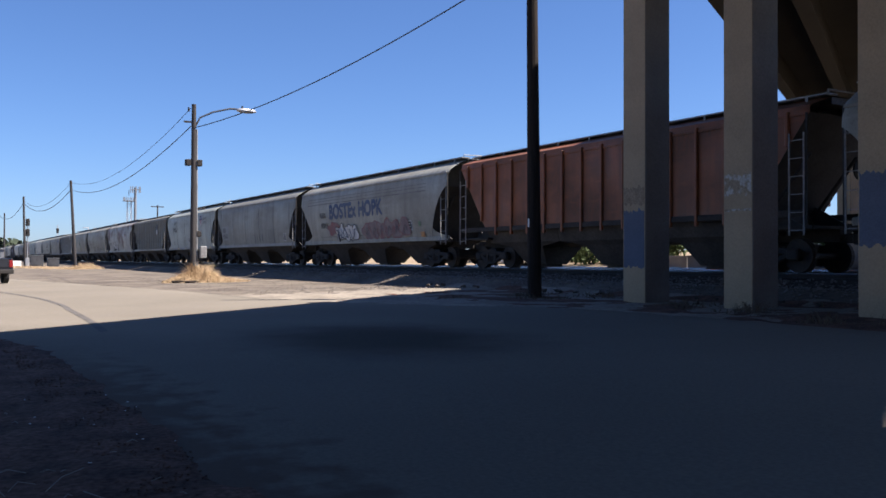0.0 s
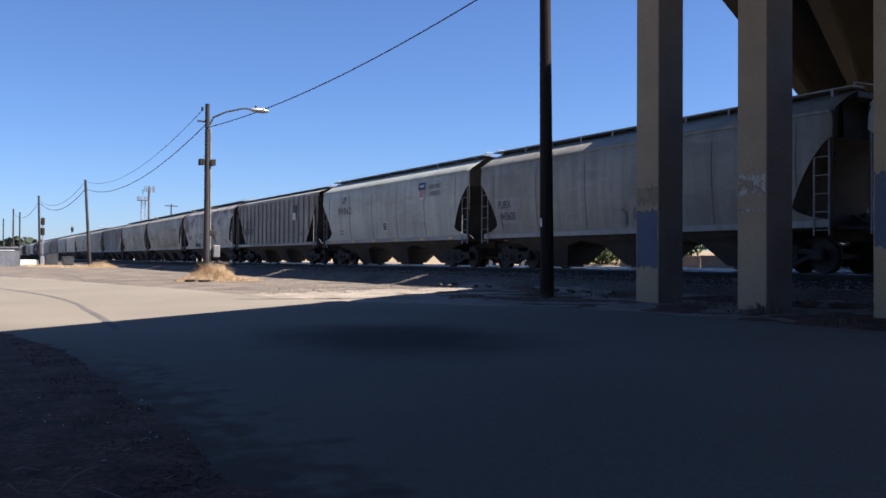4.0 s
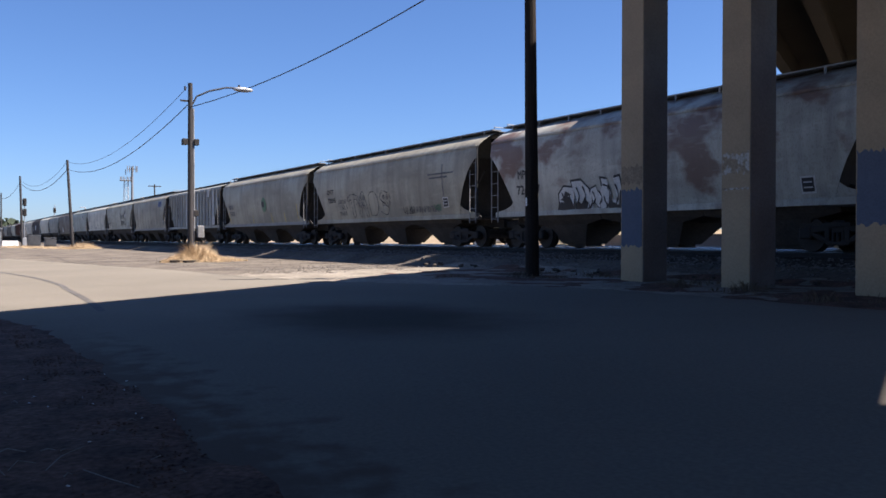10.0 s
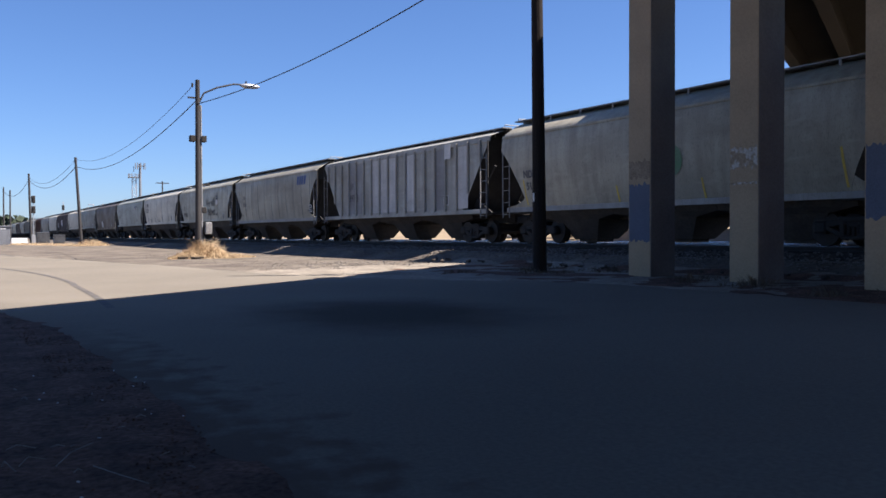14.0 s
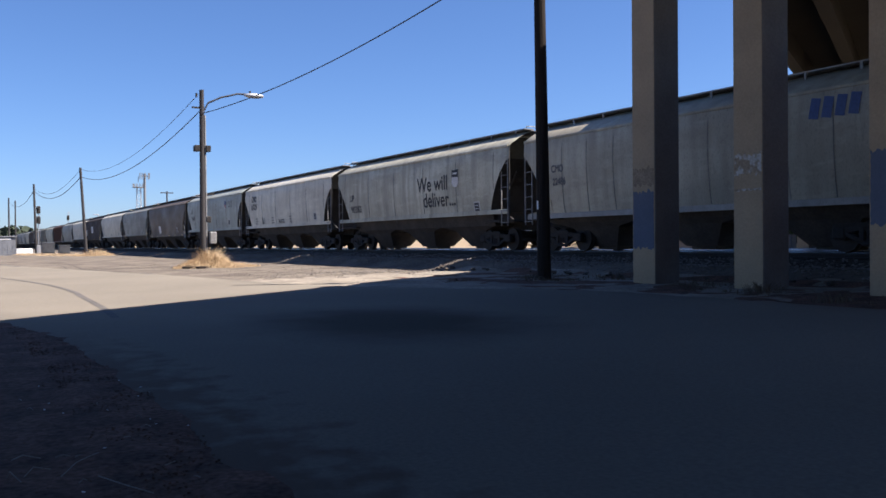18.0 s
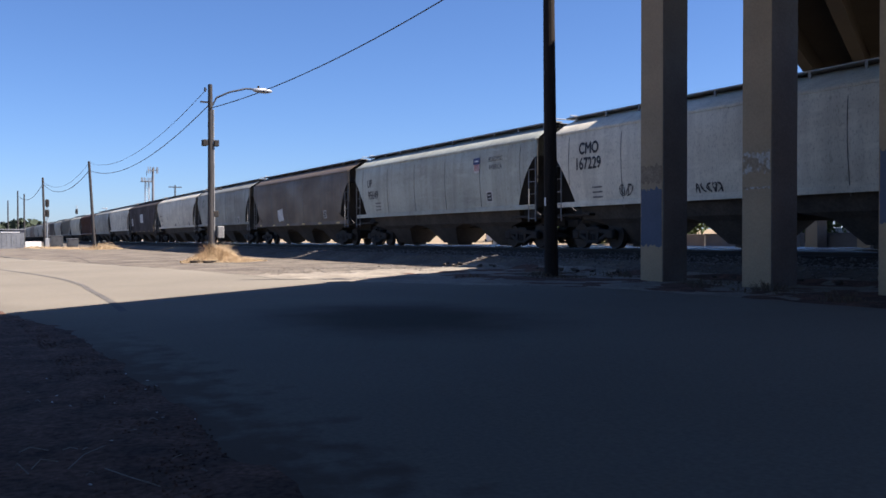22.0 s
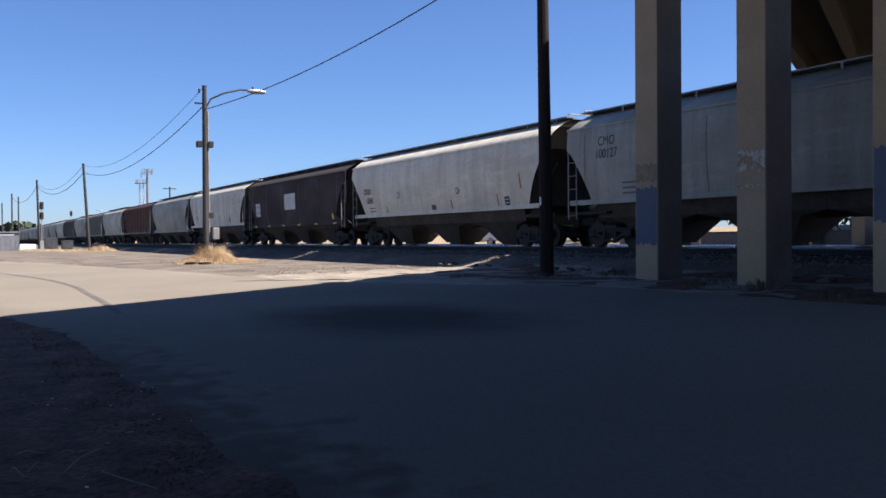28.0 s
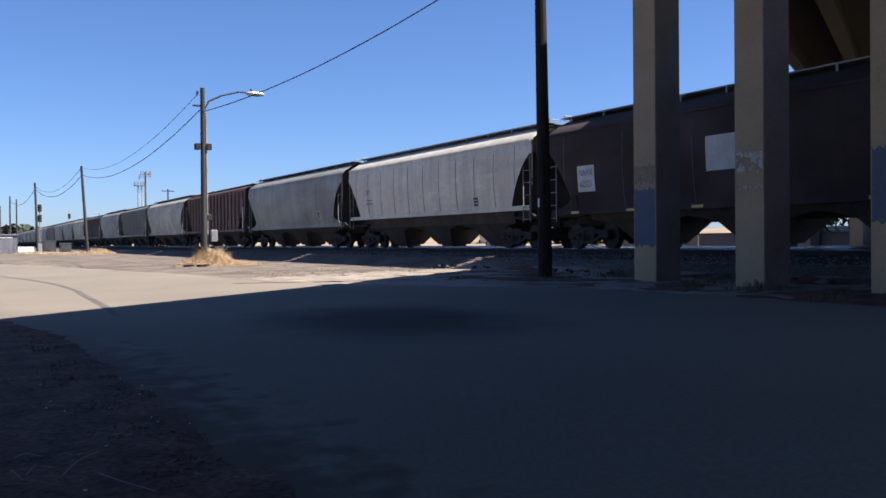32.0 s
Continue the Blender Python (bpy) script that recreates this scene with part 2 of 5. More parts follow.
def spread(a, b, n):
    return [a + (b - a) * i / (n - 1) for i in range(n)]


xs = [-4000, -2000, -1000, -600] + spread(-400, -80, 30) + spread(-75, 30, 150) + [40, 60, 100, 200, 600, 2000, 4000]
ys = [-4000, -1000, -300, -100, -40, -15, -8, -4] + spread(-3, 18, 64) + [20, 30, 60, 150, 500, 1500, 4000]


def rough_z(x, y):
    z = ground_z(x, y)
    if -4 < y < 17 and -80 < x < 30:
        z += 0.025 * noise.noise((x * 0.6, y * 0.9, 0)) + 0.012 * noise.noise((x * 2.3, y * 2.6, 4)) - 0.02
    return z


tagged(part("ground", grid_mesh(B(), xs, ys, rough_z), DIRT, smooth=True), "dry grey-brown dirt ground beside the road and tracks", "ground", kind="structure")


def far_edge(x):
    """The side of the road towards the tracks."""
    pts = ((-400, -75), (-120, -8.0), (-90, -1.5), (-65, 3.2), (-41, 6.4), (-31.7, 7.7), (-25, 8.3), (-20, 9.4), (-14.5, 12.3), (-8, 12.1), (40, 12.5))
    for (a, ya), (b, yb) in zip(pts, pts[1:]):
        if x <= b:
            return ya + (yb - ya) * (x - a) / (b - a)
    return pts[-1][1]


def near_edge(x):
    return 1.35 if x > -12 else 1.35 + (x + 12) * 0.13


bm = B()
cols = []
for x in spread(-160, -70, 50) + spread(-69, 30, 260):
    wob = 0.16 * noise.noise((x * 0.8, 1, 0)) + 0.08 * noise.noise((x * 3.1, 2, 0))
    wob2 = 0.20 * noise.noise((x * 0.9, 7, 0)) + 0.14 * noise.noise((x * 3.3, 9, 0))
    y0, y1 = near_edge(x) + 0.5 * wob2, far_edge(x) + wob
    col = [(x, y0, G(y0) - 0.03)] + [(x, y0 + (y1 - y0) * f, 0) for f in spread(0.01, 0.99, 14)] + [(x, y1, G(y1) - 0.03)]
    cols.append([bm.verts.new((p[0], p[1], p[2] if p[2] else G(p[1]) + 0.018)) for p in col])
for c0, c1 in zip(cols, cols[1:]):
    for i in range(len(c0) - 1):
        bm.faces.new((c0[i], c1[i], c1[i + 1], c0[i + 1]))
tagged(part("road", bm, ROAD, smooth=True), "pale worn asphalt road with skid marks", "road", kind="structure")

bm = B()
prof = ((16.4, 0.22), (16.9, 0.42), (17.7, 0.72), (18.2, 0.80), (21.4, 0.80), (22.4, 0.76), (23.2, 0.79), (26.0, 0.79), (27.4, 0.75), (28.0, 0.78), (31.4, 0.77), (34.0, 0.66), (35.5, 0.55))
bxs = [-900, -600] + spread(-400, -80, 40) + spread(-79, 20, 330) + [40, 80, 200, 600]
rows = []
for x in bxs:
    amp = 1.0 if -85 < x < 21 else 0.3
    rows.append([bm.verts.new((x, y + bend(x) + amp * 0.05 * noise.noise((x * 4, y, 3)), z + amp * 0.05 * noise.noise((x * 3.7, y * 3.1, 8)))) for y, z in prof])
for r0, r1 in zip(rows, rows[1:]):
    for i in range(len(prof) - 1):
        bm.faces.new((r0[i], r1[i], r1[i + 1], r0[i + 1]))
tagged(part("track_bed", bm, STONE), "dark grey crushed-stone ballast bank under the tracks", "ballast", kind="structure")


RUN = [-900, -700, -500, -400] + spread(-340, -50, 59) + [300]


def swept(section, closed=True):
    """A section (y, z) carried along the bend of the track."""
    bm = B()
    rings = [[bm.verts.new((x, y + bend(x), z)) for y, z in section] for x in RUN]
    n = len(section)
    for a, b in zip(rings, rings[1:]):
        for i in range(n if closed else n - 1):
            bm.faces.new((a[i], b[i], b[(i + 1) % n], a[(i + 1) % n]))
    return bm


RAILSHAPE = [(-0.07, -0.16), (0.07, -0.16), (0.07, -0.13), (0.012, -0.12), (0.012, -0.045), (0.036, -0.04), (0.036, -0.004), (-0.036, -0.004), (-0.036, -0.04), (-0.012, -0.045), (-0.012, -0.12), (-0.07, -0.13)]
CROWN = [(-0.037, -0.017), (-0.035, -0.009), (-0.030, -0.004), (-0.020, -0.001), (0, 0.002), (0.024, -0.001), (0.036, -0.01)]
for k, yc in enumerate((TRACK, TRACK + 4.6, TRACK + 9.4)):
    tr = tagged(new("railway_track"), "steel rails on dark wooden ties in ballast", "track", kind="structure")
    tr.matrix_basis = pose(0, yc, RAIL - 0.01 * k)
    for side in (-0.755, 0.755):
        r = part("rail", swept(RAILSHAPE), STEEL, tr, at=pose(0, side, 0))
        part("rail_head", swept(CROWN, False), RAILTOP, r, "bright polished running surface", smooth=True)
    bm = B()
    x = -120.0
    while x < 20:
        box(bm, (x, bend(x) + 0.02 * math.sin(x * 7), -0.245), (0.23, 2.55, 0.17))
        x += 0.54
    tagged(part("ties", bm, DARKWOOD, tr), "rows of dark wooden ties", kind="stuff")

# ---- overpass ----
BZ = 9.25
BWAY = Vector((-0.62, 1.0, 0)).normalized()
BACROSS = Vector((BWAY.y, -BWAY.x, 0))
BTURN = Matrix(((BACROSS.x, BWAY.x, 0, 0), (BACROSS.y, BWAY.y, 0, 0), (0, 0, 1, 0), (0, 0, 0, 1)))
BWIDE = 11.92
bridge = tagged(new("overpass"), "concrete road overpass on girders crossing the tracks overhead", "overpass", kind="structure")
bridge.matrix_basis = Matrix.Translation((-6.6, 0, BZ)) @ BTURN
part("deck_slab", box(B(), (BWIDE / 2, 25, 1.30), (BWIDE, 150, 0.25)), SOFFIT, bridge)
for xx in (0.15, BWIDE - 0.15):
    part("parapet", box(B(), (xx, 25, 1.66), (0.28, 150, 0.46)), CONCRETE, bridge)
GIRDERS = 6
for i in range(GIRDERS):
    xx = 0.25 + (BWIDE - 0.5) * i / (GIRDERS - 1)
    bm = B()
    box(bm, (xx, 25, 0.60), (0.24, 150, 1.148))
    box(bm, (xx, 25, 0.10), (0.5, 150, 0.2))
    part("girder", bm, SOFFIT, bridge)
# unseen widening at the deck's southern end, added to shade off the sunlit road strip
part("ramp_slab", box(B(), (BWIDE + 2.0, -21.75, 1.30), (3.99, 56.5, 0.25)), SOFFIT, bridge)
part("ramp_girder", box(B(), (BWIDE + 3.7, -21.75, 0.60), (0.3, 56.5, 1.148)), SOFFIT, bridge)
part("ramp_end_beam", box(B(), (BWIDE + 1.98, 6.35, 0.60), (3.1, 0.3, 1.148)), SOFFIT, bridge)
for yy in (-15.95, 14.03, 44.05):
    part("cap_beam", box(B(), (5.23, yy, -0.42), (15.6, 0.9, 0.83), turn=Matrix.Rotation(-math.atan(0.62), 4, "Z")), CONCRETE, bridge)


def rolled_patch(hw, zc, hh, seed, y):
    """A rollered paint patch with an uneven outline, a paint film 3 mm thick."""
    pts = []
    for k in range(60):
        q = 4 * k / 60
        s, f = int(q), q - int(q)
        px, pz = ((-1 + 2 * f, -1), (1, -1 + 2 * f), (1 - 2 * f, 1), (-1, 1 - 2 * f))[s]
        w = min(1.0, hh / 0.4) * (0.10 * noise.noise((k * 0.9, seed, 1)) + 0.05 * noise.noise((k * 2.7, seed, 5)))
        pts.append((px * hw * (0.93 + (w if abs(px) == 1 else 0) * 0.5), zc + pz * hh / 2 + (w * 0.9 if abs(pz) == 1 else 0)))
    bm = B()
    front = [bm.verts.new((px, y - 0.003, pz)) for px, pz in pts]
    back = [bm.verts.new((px, y + 0.001, pz)) for px, pz in pts]
    bm.faces.new(front)
    for k in range(60):
        bm.faces.new((front[k], back[k], back[k - 1], front[k - 1]))
    return bm


def column(x, y, h, patch):
    c = tagged(new("bridge_column"), "square tan-painted concrete bridge column with cover-up paint patches", "column", "overpass columns")
    z0 = G(y) - 0.05 if y < 16 else 0.6
    c.matrix_basis = pose(x, y, z0)
    W = 0.76
    # the darker grey shaft puts the shade of the side faces into the colour
    part("shaft", box(B(), (0, 0, h / 2), (W, W, h), 0.02), CONCRETE, c, "grey concrete tone standing in for shade on the sides")
    part("paint_coat", box(B(), (0, -W / 2 - 0.002, h / 2), (W - 0.035, 0.01, h - 0.04)), TAN, c, "tan column paint, laid only on the brighter-lit front face")
    for zc, hh, m_, lab in patch:
        part("paint_patch", rolled_patch(W / 2 - 0.01, zc, hh, x, -W / 2 - 0.008), m_, c, lab)
    return c


SMUDGE = mat("brown_smudge", (0.20, 0.145, 0.095), (0.27, 0.205, 0.135), 0.85, scale=6, fine=25)
PALE = mat("pale_cover_paint", (0.42, 0.39, 0.34), (0.27, 0.21, 0.14), 0.85, scale=6, fine=20, lo=0.46, hi=0.54)
patches = ([(1.55, 1.32, BLUEPATCH, "blue cover-up paint"), (2.55, 0.4, SMUDGE, "brownish smudged patch")], [(2.60, 0.40, PALE, "peeling whitish paint patch"), (2.08, 0.05, PALE, "thin white paint line")], [(1.95, 1.3, BLUEPATCH, "blue cover-up paint")], [], [])
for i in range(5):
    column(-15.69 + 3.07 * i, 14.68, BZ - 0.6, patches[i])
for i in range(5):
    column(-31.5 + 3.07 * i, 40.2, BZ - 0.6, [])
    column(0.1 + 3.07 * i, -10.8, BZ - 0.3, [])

# unseen earth bank south-east of the overpass, added to block light from that side
bm = grid_mesh(B(), spread(17, 70, 30), spread(-90, 13, 40), lambda x, y: 8.8 * min(1, max(0, (x - 18 - 0.15 * abs(y)) / 9)) * min(1, max(0, (13 - y) / 9)) - 0.15 + 0.15 * noise.noise((x * 0.3, y * 0.3, 0)))
tagged(part("embankment", bm, DIRT, smooth=True), "unseen dry dirt bank added to block light beside the overpass", "embankment", kind="structure")

# ---- poles and wires ----


def pole(x, y, h, r, wood=WOOD, lean=0.0, tip=0.0, label="tall weathered wooden utility pole standing in the dirt"):
    p = tagged(new("utility_pole"), label, "utility pole")
    p.matrix_basis = pose(x, y, ground_z(x, y) - 0.05, tip, lean)
    part("shaft", rod(B(), (0, 0, 0), (0, 0, h), r, r * 0.72, 14), wood, p, smooth=False)
    return p


lp = pole(-43.2, 11.16, 8.62, 0.15, label="wooden pole with a street lamp, meter box and conduit")
near_pole = pole(-19.2, 14.0, 10.6, 0.19, DARKWOOD, lean=-1.0, label="dark creosoted wooden pole beside the overpass")
p2 = pole(-97.2, 13.2, 9.1, 0.17, lean=-1.0, tip=3.1)
p3 = pole(-147.5, 12.94, 10.5, 0.20, lean=-0.4, tip=1.5)
pole(-184, 11.5, 10.2, 0.17)
pole(-190, 13.0, 9.9, 0.17, lean=0.8)
pole(-230, 12.3, 10.2, 0.17)


def wire(a, b, sag, r=0.018, n=24):
    pts = [Vector(a).lerp(Vector(b), i / n) - Vector((0, 0, sag * 4 * (i / n) * (1 - i / n))) for i in range(n + 1)]
    return tagged(part("overhead_wire", tube(B(), pts, r, 5), WIRE), "black sagging cable between utility poles", "cable")


wire((-43.2, 11.16, 7.62), (-19.2, 14.0, 9.4), 0.58, 0.022)
wire((-43.2, 11.10, 7.78), (-97.2, 12.72, 8.35), 1.42, 0.024)
wire((-43.2, 11.00, 8.55), (-97.2, 12.70, 9.1), 1.42, 0.014)
wire((-97.2, 12.72, 8.35), (-147.5, 12.66, 9.75), 1.7, 0.035)
wire((-97.2, 12.70, 9.1), (-147.5, 12.66, 10.1), 1.6, 0.02)
wire((-147.5, 12.66, 9.75), (-184, 11.5, 9.6), 1.6, 0.035)

# ---- the train: a string of covered hopper cars ----


def profile(kind):
    """Half section of a car body, y against height above the rail, from sill to roof centre."""
    if kind in ("round", "bow"):
        return [(1.31, 0.0), (1.41, 0.12), (1.49, 0.26), (1.555, 0.42), (1.585, 0.56), (1.56, 0.70), (1.53, 0.78), (1.475, 0.845), (1.37, 0.885), (0.95, 0.975), (0.5, 1.03)]
    if kind == "ribbed":
        return [(1.42, 0.0), (1.42, 0.3), (1.42, 0.6), (1.42, 0.88), (1.40, 0.905), (1.2, 0.93), (0.8, 0.97), (0.5, 1.0)]
    return [(1.40, 0.0), (1.475, 0.15), (1.535, 0.34), (1.56, 0.52), (1.55, 0.68), (1.515, 0.83), (1.44, 0.868), (0.95, 0.97), (0.5, 1.03)]


SILL, TOP = 1.22, 4.38
# how far the corner is cut along the sill, and the height at which the cut begins
CORNER = {"ribbed": (2.0, 3.9), "flat": (1.32, 3.25), "arch": (1.42, 3.4), "bow": (1.5, 3.3), "round": (1.5, 3.4)}


def bottom(d, kind):
    """Lower edge of the body at d metres from its end: the corner is cut by the slope sheet."""
    cut, peak = CORNER[kind]
    if d >= cut:
        return SILL
    f = d / cut
    if kind == "ribbed":
        return SILL + (peak - SILL) * (1 - f)
    return SILL + (peak - SILL) * (1 - f ** 1.35) ** 0.8


def body_mesh(kind, L, base=SILL):
    bm = B()
    half = L / 2
    cut = CORNER[kind][0]
    ds = [0, 0.08] + [cut * f for f in (0.2, 0.38, 0.56, 0.72, 0.84, 0.92, 0.965, 0.99, 1.03, 1.2)]
    xs = [-half + d for d in ds] + spread(-half + 2.8, half - 2.8, 12) + [half - d for d in reversed(ds)]
    prof = profile(kind)
    rings = []
    for x in xs:
        d = half - abs(x)
        zb = max(bottom(d, kind), base)
        pin = 0.05 if d < 0.05 else 0.0
        pts = []
        f0 = (zb - SILL) / (TOP - SILL)
        n = len(prof)
        for i, (y, f) in enumerate(prof):
            z = SILL + f * (TOP - SILL)
            if z < zb:
                z = zb + 0.002 * i
                y = prof[i][0]
                for (ya, fa), (yb, fb) in zip(prof, prof[1:]):
                    if fa <= f0 <= fb:
                        y = ya + (yb - ya) * (f0 - fa) / max(fb - fa, 1e-6)
            pts.append((y - pin, z))
        ring = [bm.verts.new((x, -y, z)) for y, z in pts] + [bm.verts.new((x, y, z)) for y, z in reversed(pts)]
        rings.append(ring)
    for a, b in zip(rings, rings[1:]):
        for i in range(len(a)):
            j = (i + 1) % len(a)
            bm.faces.new((a[i], a[j], b[j], b[i]))
    # the end sheet stands back under the roof
    for ring, way in ((rings[0], 1), (rings[-1], -1)):
        inner = [bm.verts.new((v.co.x + way * 0.85, v.co.y * 0.98, v.co.z - (0.03 if v.co.z > 3.6 else -0.01))) for v in ring]
        for i in range(len(ring)):
            j = (i + 1) % len(ring)
            bm.faces.new((ring[i], inner[i], inner[j], ring[j]))
        bm.faces.new(inner)
    bmesh.ops.recalc_face_normals(bm, faces=bm.faces)
    # end and underside faces take the near-black tone that includes their shade
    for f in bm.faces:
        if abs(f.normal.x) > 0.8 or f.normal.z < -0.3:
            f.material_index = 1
    return bm


def side_y(kind, z):
    f = (z - SILL) / (TOP - SILL)
    prof = profile(kind)
    for (ya, fa), (yb, fb) in zip(prof, prof[1:]):
        if fa <= f <= fb:
            return ya + (yb - ya) * (f - fa) / (fb - fa)
    return prof[0][0]


shared = {}


def share(key, make):
    """One mesh for alike parts."""
    if key not in shared:
        bm = make()
        me = bpy.data.meshes.new(key if isinstance(key, str) else key[0])
        bm.to_mesh(me)
        bm.free()
        shared[key] = me
    return shared[key]


def piece(name, key, make, material, parent, at=None, label=""):
    me = share(key, make)
    if not me.materials:
        me.materials.append(material)
    ob = new(name, me)
    ob.parent = parent
    if at is not None:
        ob.matrix_basis = at
    if label:
        tagged(ob, label)
    return ob


def wheelset_mesh():
    bm = B()
    for s in (-1, 1):
        rod(bm, (0, s * 0.70, 0), (0, s * 0.83, 0), 0.42, seg=20)
        rod(bm, (0, s * 0.66, 0), (0, s * 0.72, 0), 0.455, seg=20)
        rod(bm, (0, s * 0.83, 0), (0, s * 0.86, 0), 0.14, seg=10)
        for k in range(3):
            a = k * 2.094
            rod(bm, (0.24 * math.cos(a), s * 0.82, 0.24 * math.sin(a)), (0.24 * math.cos(a), s * 0.838, 0.24 * math.sin(a)), 0.05, seg=6)
    rod(bm, (0, -0.7, 0), (0, 0.7, 0), 0.09, seg=8)
    return bm


def sideframe_mesh():
    bm = B()
    for s in (-1, 1):
        box(bm, (s * 0.88, 0, 0.0), (0.36, 0.20, 0.30), 0.04)
        box(bm, (s * 0.50, 0, 0.09), (0.7, 0.15, 0.16), 0.03, Matrix.Rotation(s * 0.12, 4, "Y"))
        box(bm, (s * 0.45, 0, -0.13), (0.72, 0.14, 0.14), 0.03, Matrix.Rotation(-s * 0.42, 4, "Y"))
        box(bm, (s * 0.27, 0, 0.0), (0.14, 0.17, 0.42), 0.02)
    for k in (-0.13, 0, 0.13):
        rod(bm, (k, 0, -0.2), (k, 0, 0.14), 0.055, seg=8)
    box(bm, (0, 0, 0.19), (0.75, 0.18, 0.12), 0.02)
    box(bm, (0, 0, -0.26), (0.62, 0.17, 0.09), 0.02)
    return bm


def bay_mesh(top, wide=1.0):
    """One hopper pocket: upright sides, then sloping in to its outlet gate."""
    bm = B()
    loops = [[(sx * x, sy * y, z) for sx, sy in ((-1, -1), (1, -1), (1, 1), (-1, 1))] for x, y, z in ((2.14, 1.22, top), (2.14, 1.06, 0.96), (1.20 * wide, 0.90, 0.80), (0.60, 0.46, 0.15))]
    rings = [[bm.verts.new(p) for p in lp_] for lp_ in loops]
    for t, b in zip(rings, rings[1:]):
        for i in range(4):
            j = (i + 1) % 4
            bm.faces.new((b[i], b[j], t[j], t[i]))
    bm.faces.new(list(reversed(rings[-1])))
    bm.faces.new(rings[0])
    box(bm, (0, 0, 0.10), (0.95, 0.72, 0.10))
    for s in (-1, 1):
        rod(bm, (-0.5, s * 0.36, 0.2), (0.5, s * 0.36, 0.2), 0.035, seg=6)
    return bm


def ladder_mesh(h, w, n):
    bm = B()
    for s in (-1, 1):
        box(bm, (s * w / 2, 0, h / 2), (0.035, 0.03, h))
    for i in range(n):
        box(bm, (0, -0.02, 0.12 + (h - 0.3) * i / (n - 1)), (w, 0.025, 0.022))
    return bm


def coupler_mesh():
    bm = B()
    box(bm, (0, 0, 0), (0.9, 0.22, 0.24), 0.03)
    box(bm, (0.55, 0, 0), (0.32, 0.30, 0.32), 0.05)
    return bm


def web_mesh(s, half, yc):
    """Upright plate over the bolster that carries the slope sheet."""
    bm = B()
    pts = [(half - 2.1, 1.05), (half - 0.25, 1.05), (half - 0.9, 1.36), (half - 1.6, 1.75)]
    f = [[bm.verts.new((s * x, y, z)) for x, z in pts] for y in (yc - 0.03, yc + 0.03)]
    bm.faces.new(f[0]), bm.faces.new(list(reversed(f[1])))
    for i in range(4):
        bm.faces.new((f[0][i], f[1][i], f[1][(i + 1) % 4], f[0][(i + 1) % 4]))
    bmesh.ops.recalc_face_normals(bm, faces=bm.faces)
    return bm


def apron_mesh(s, t, half, y0, cut):
    """Low plate that closes the foot of the end opening."""
    bm = B()
    pts = [(half - cut - 0.2, 1.2), (half - 0.15, 1.2), (half - 0.15, 1.3), (half - 0.5 * cut, 1.38), (half - 0.8 * cut, 1.52), (half - cut - 0.01, 1.75), (half - cut - 0.2, 1.75)]
    f = [[bm.verts.new((s * x, t * (y - 0.02 + (z - 1.2) * 0.25), z)) for x, z in pts] for y in (y0 - 0.03, y0 + 0.01)]
    n = len(pts)
    bm.faces.new(f[0]), bm.faces.new(list(reversed(f[1])))
    for i in range(n):
        bm.faces.new((f[0][i], f[1][i], f[1][(i + 1) % n], f[0][(i + 1) % n]))
    bmesh.ops.recalc_face_normals(bm, faces=bm.faces)
    return bm


def truck_at(car, x):
    t = piece("truck", "bolster", lambda: box(B(), (0, 0, 0.0), (0.4, 2.1, 0.32), 0.04), STEEL, car, pose(x, 0, 0.60), "cast steel truck")
    for s in (-1, 1):
        piece("side_frame", "side_frame", sideframe_mesh, STEEL, t, pose(0, s * 1.0, -0.14))
    for s in (-1, 1):
        piece("wheelset", "wheelset", wheelset_mesh, WHEEL, t, pose(s * 0.88, 0, -0.18))
    return t


WHEEL = mat("wheel_steel", (0.035, 0.029, 0.025), (0.022, 0.019, 0.017), 0.75, 0.2, scale=5, fine=30)
UNDER = mat("grimy_underframe", (0.042, 0.035, 0.029), (0.026, 0.022, 0.019), 0.85, scale=2, fine=15)
# hopper bays: one dark brown-grey on every car, whatever its body paint
HOPPER = mat("dark_hopper_sheet", (0.075, 0.065, 0.054), (0.038, 0.033, 0.029), 0.85, scale=0.9, fine=12)
GRATE = mat("dull_roof_walk", (0.27, 0.27, 0.265), (0.18, 0.18, 0.178), 0.7, 0.3, scale=3, fine=20)
LAMPY = mat("yellow_reflector", (0.62, 0.43, 0.12), None, 0.4)
ROOFBAND = mat("shaded_roof_coaming", (0.10, 0.10, 0.105), (0.065, 0.064, 0.066), 0.8, scale=1.5, fine=15)
GRIME = mat("dark_weld_grime", (0.14, 0.135, 0.13), (0.2, 0.195, 0.185), 0.8, scale=2, fine=15)
# grime and the shade between cars, both put into one near-black colour
DARKEND = mat("grimy_shaded_end", (0.030, 0.029, 0.029), (0.018, 0.018, 0.018), 0.8, scale=2, fine=15)


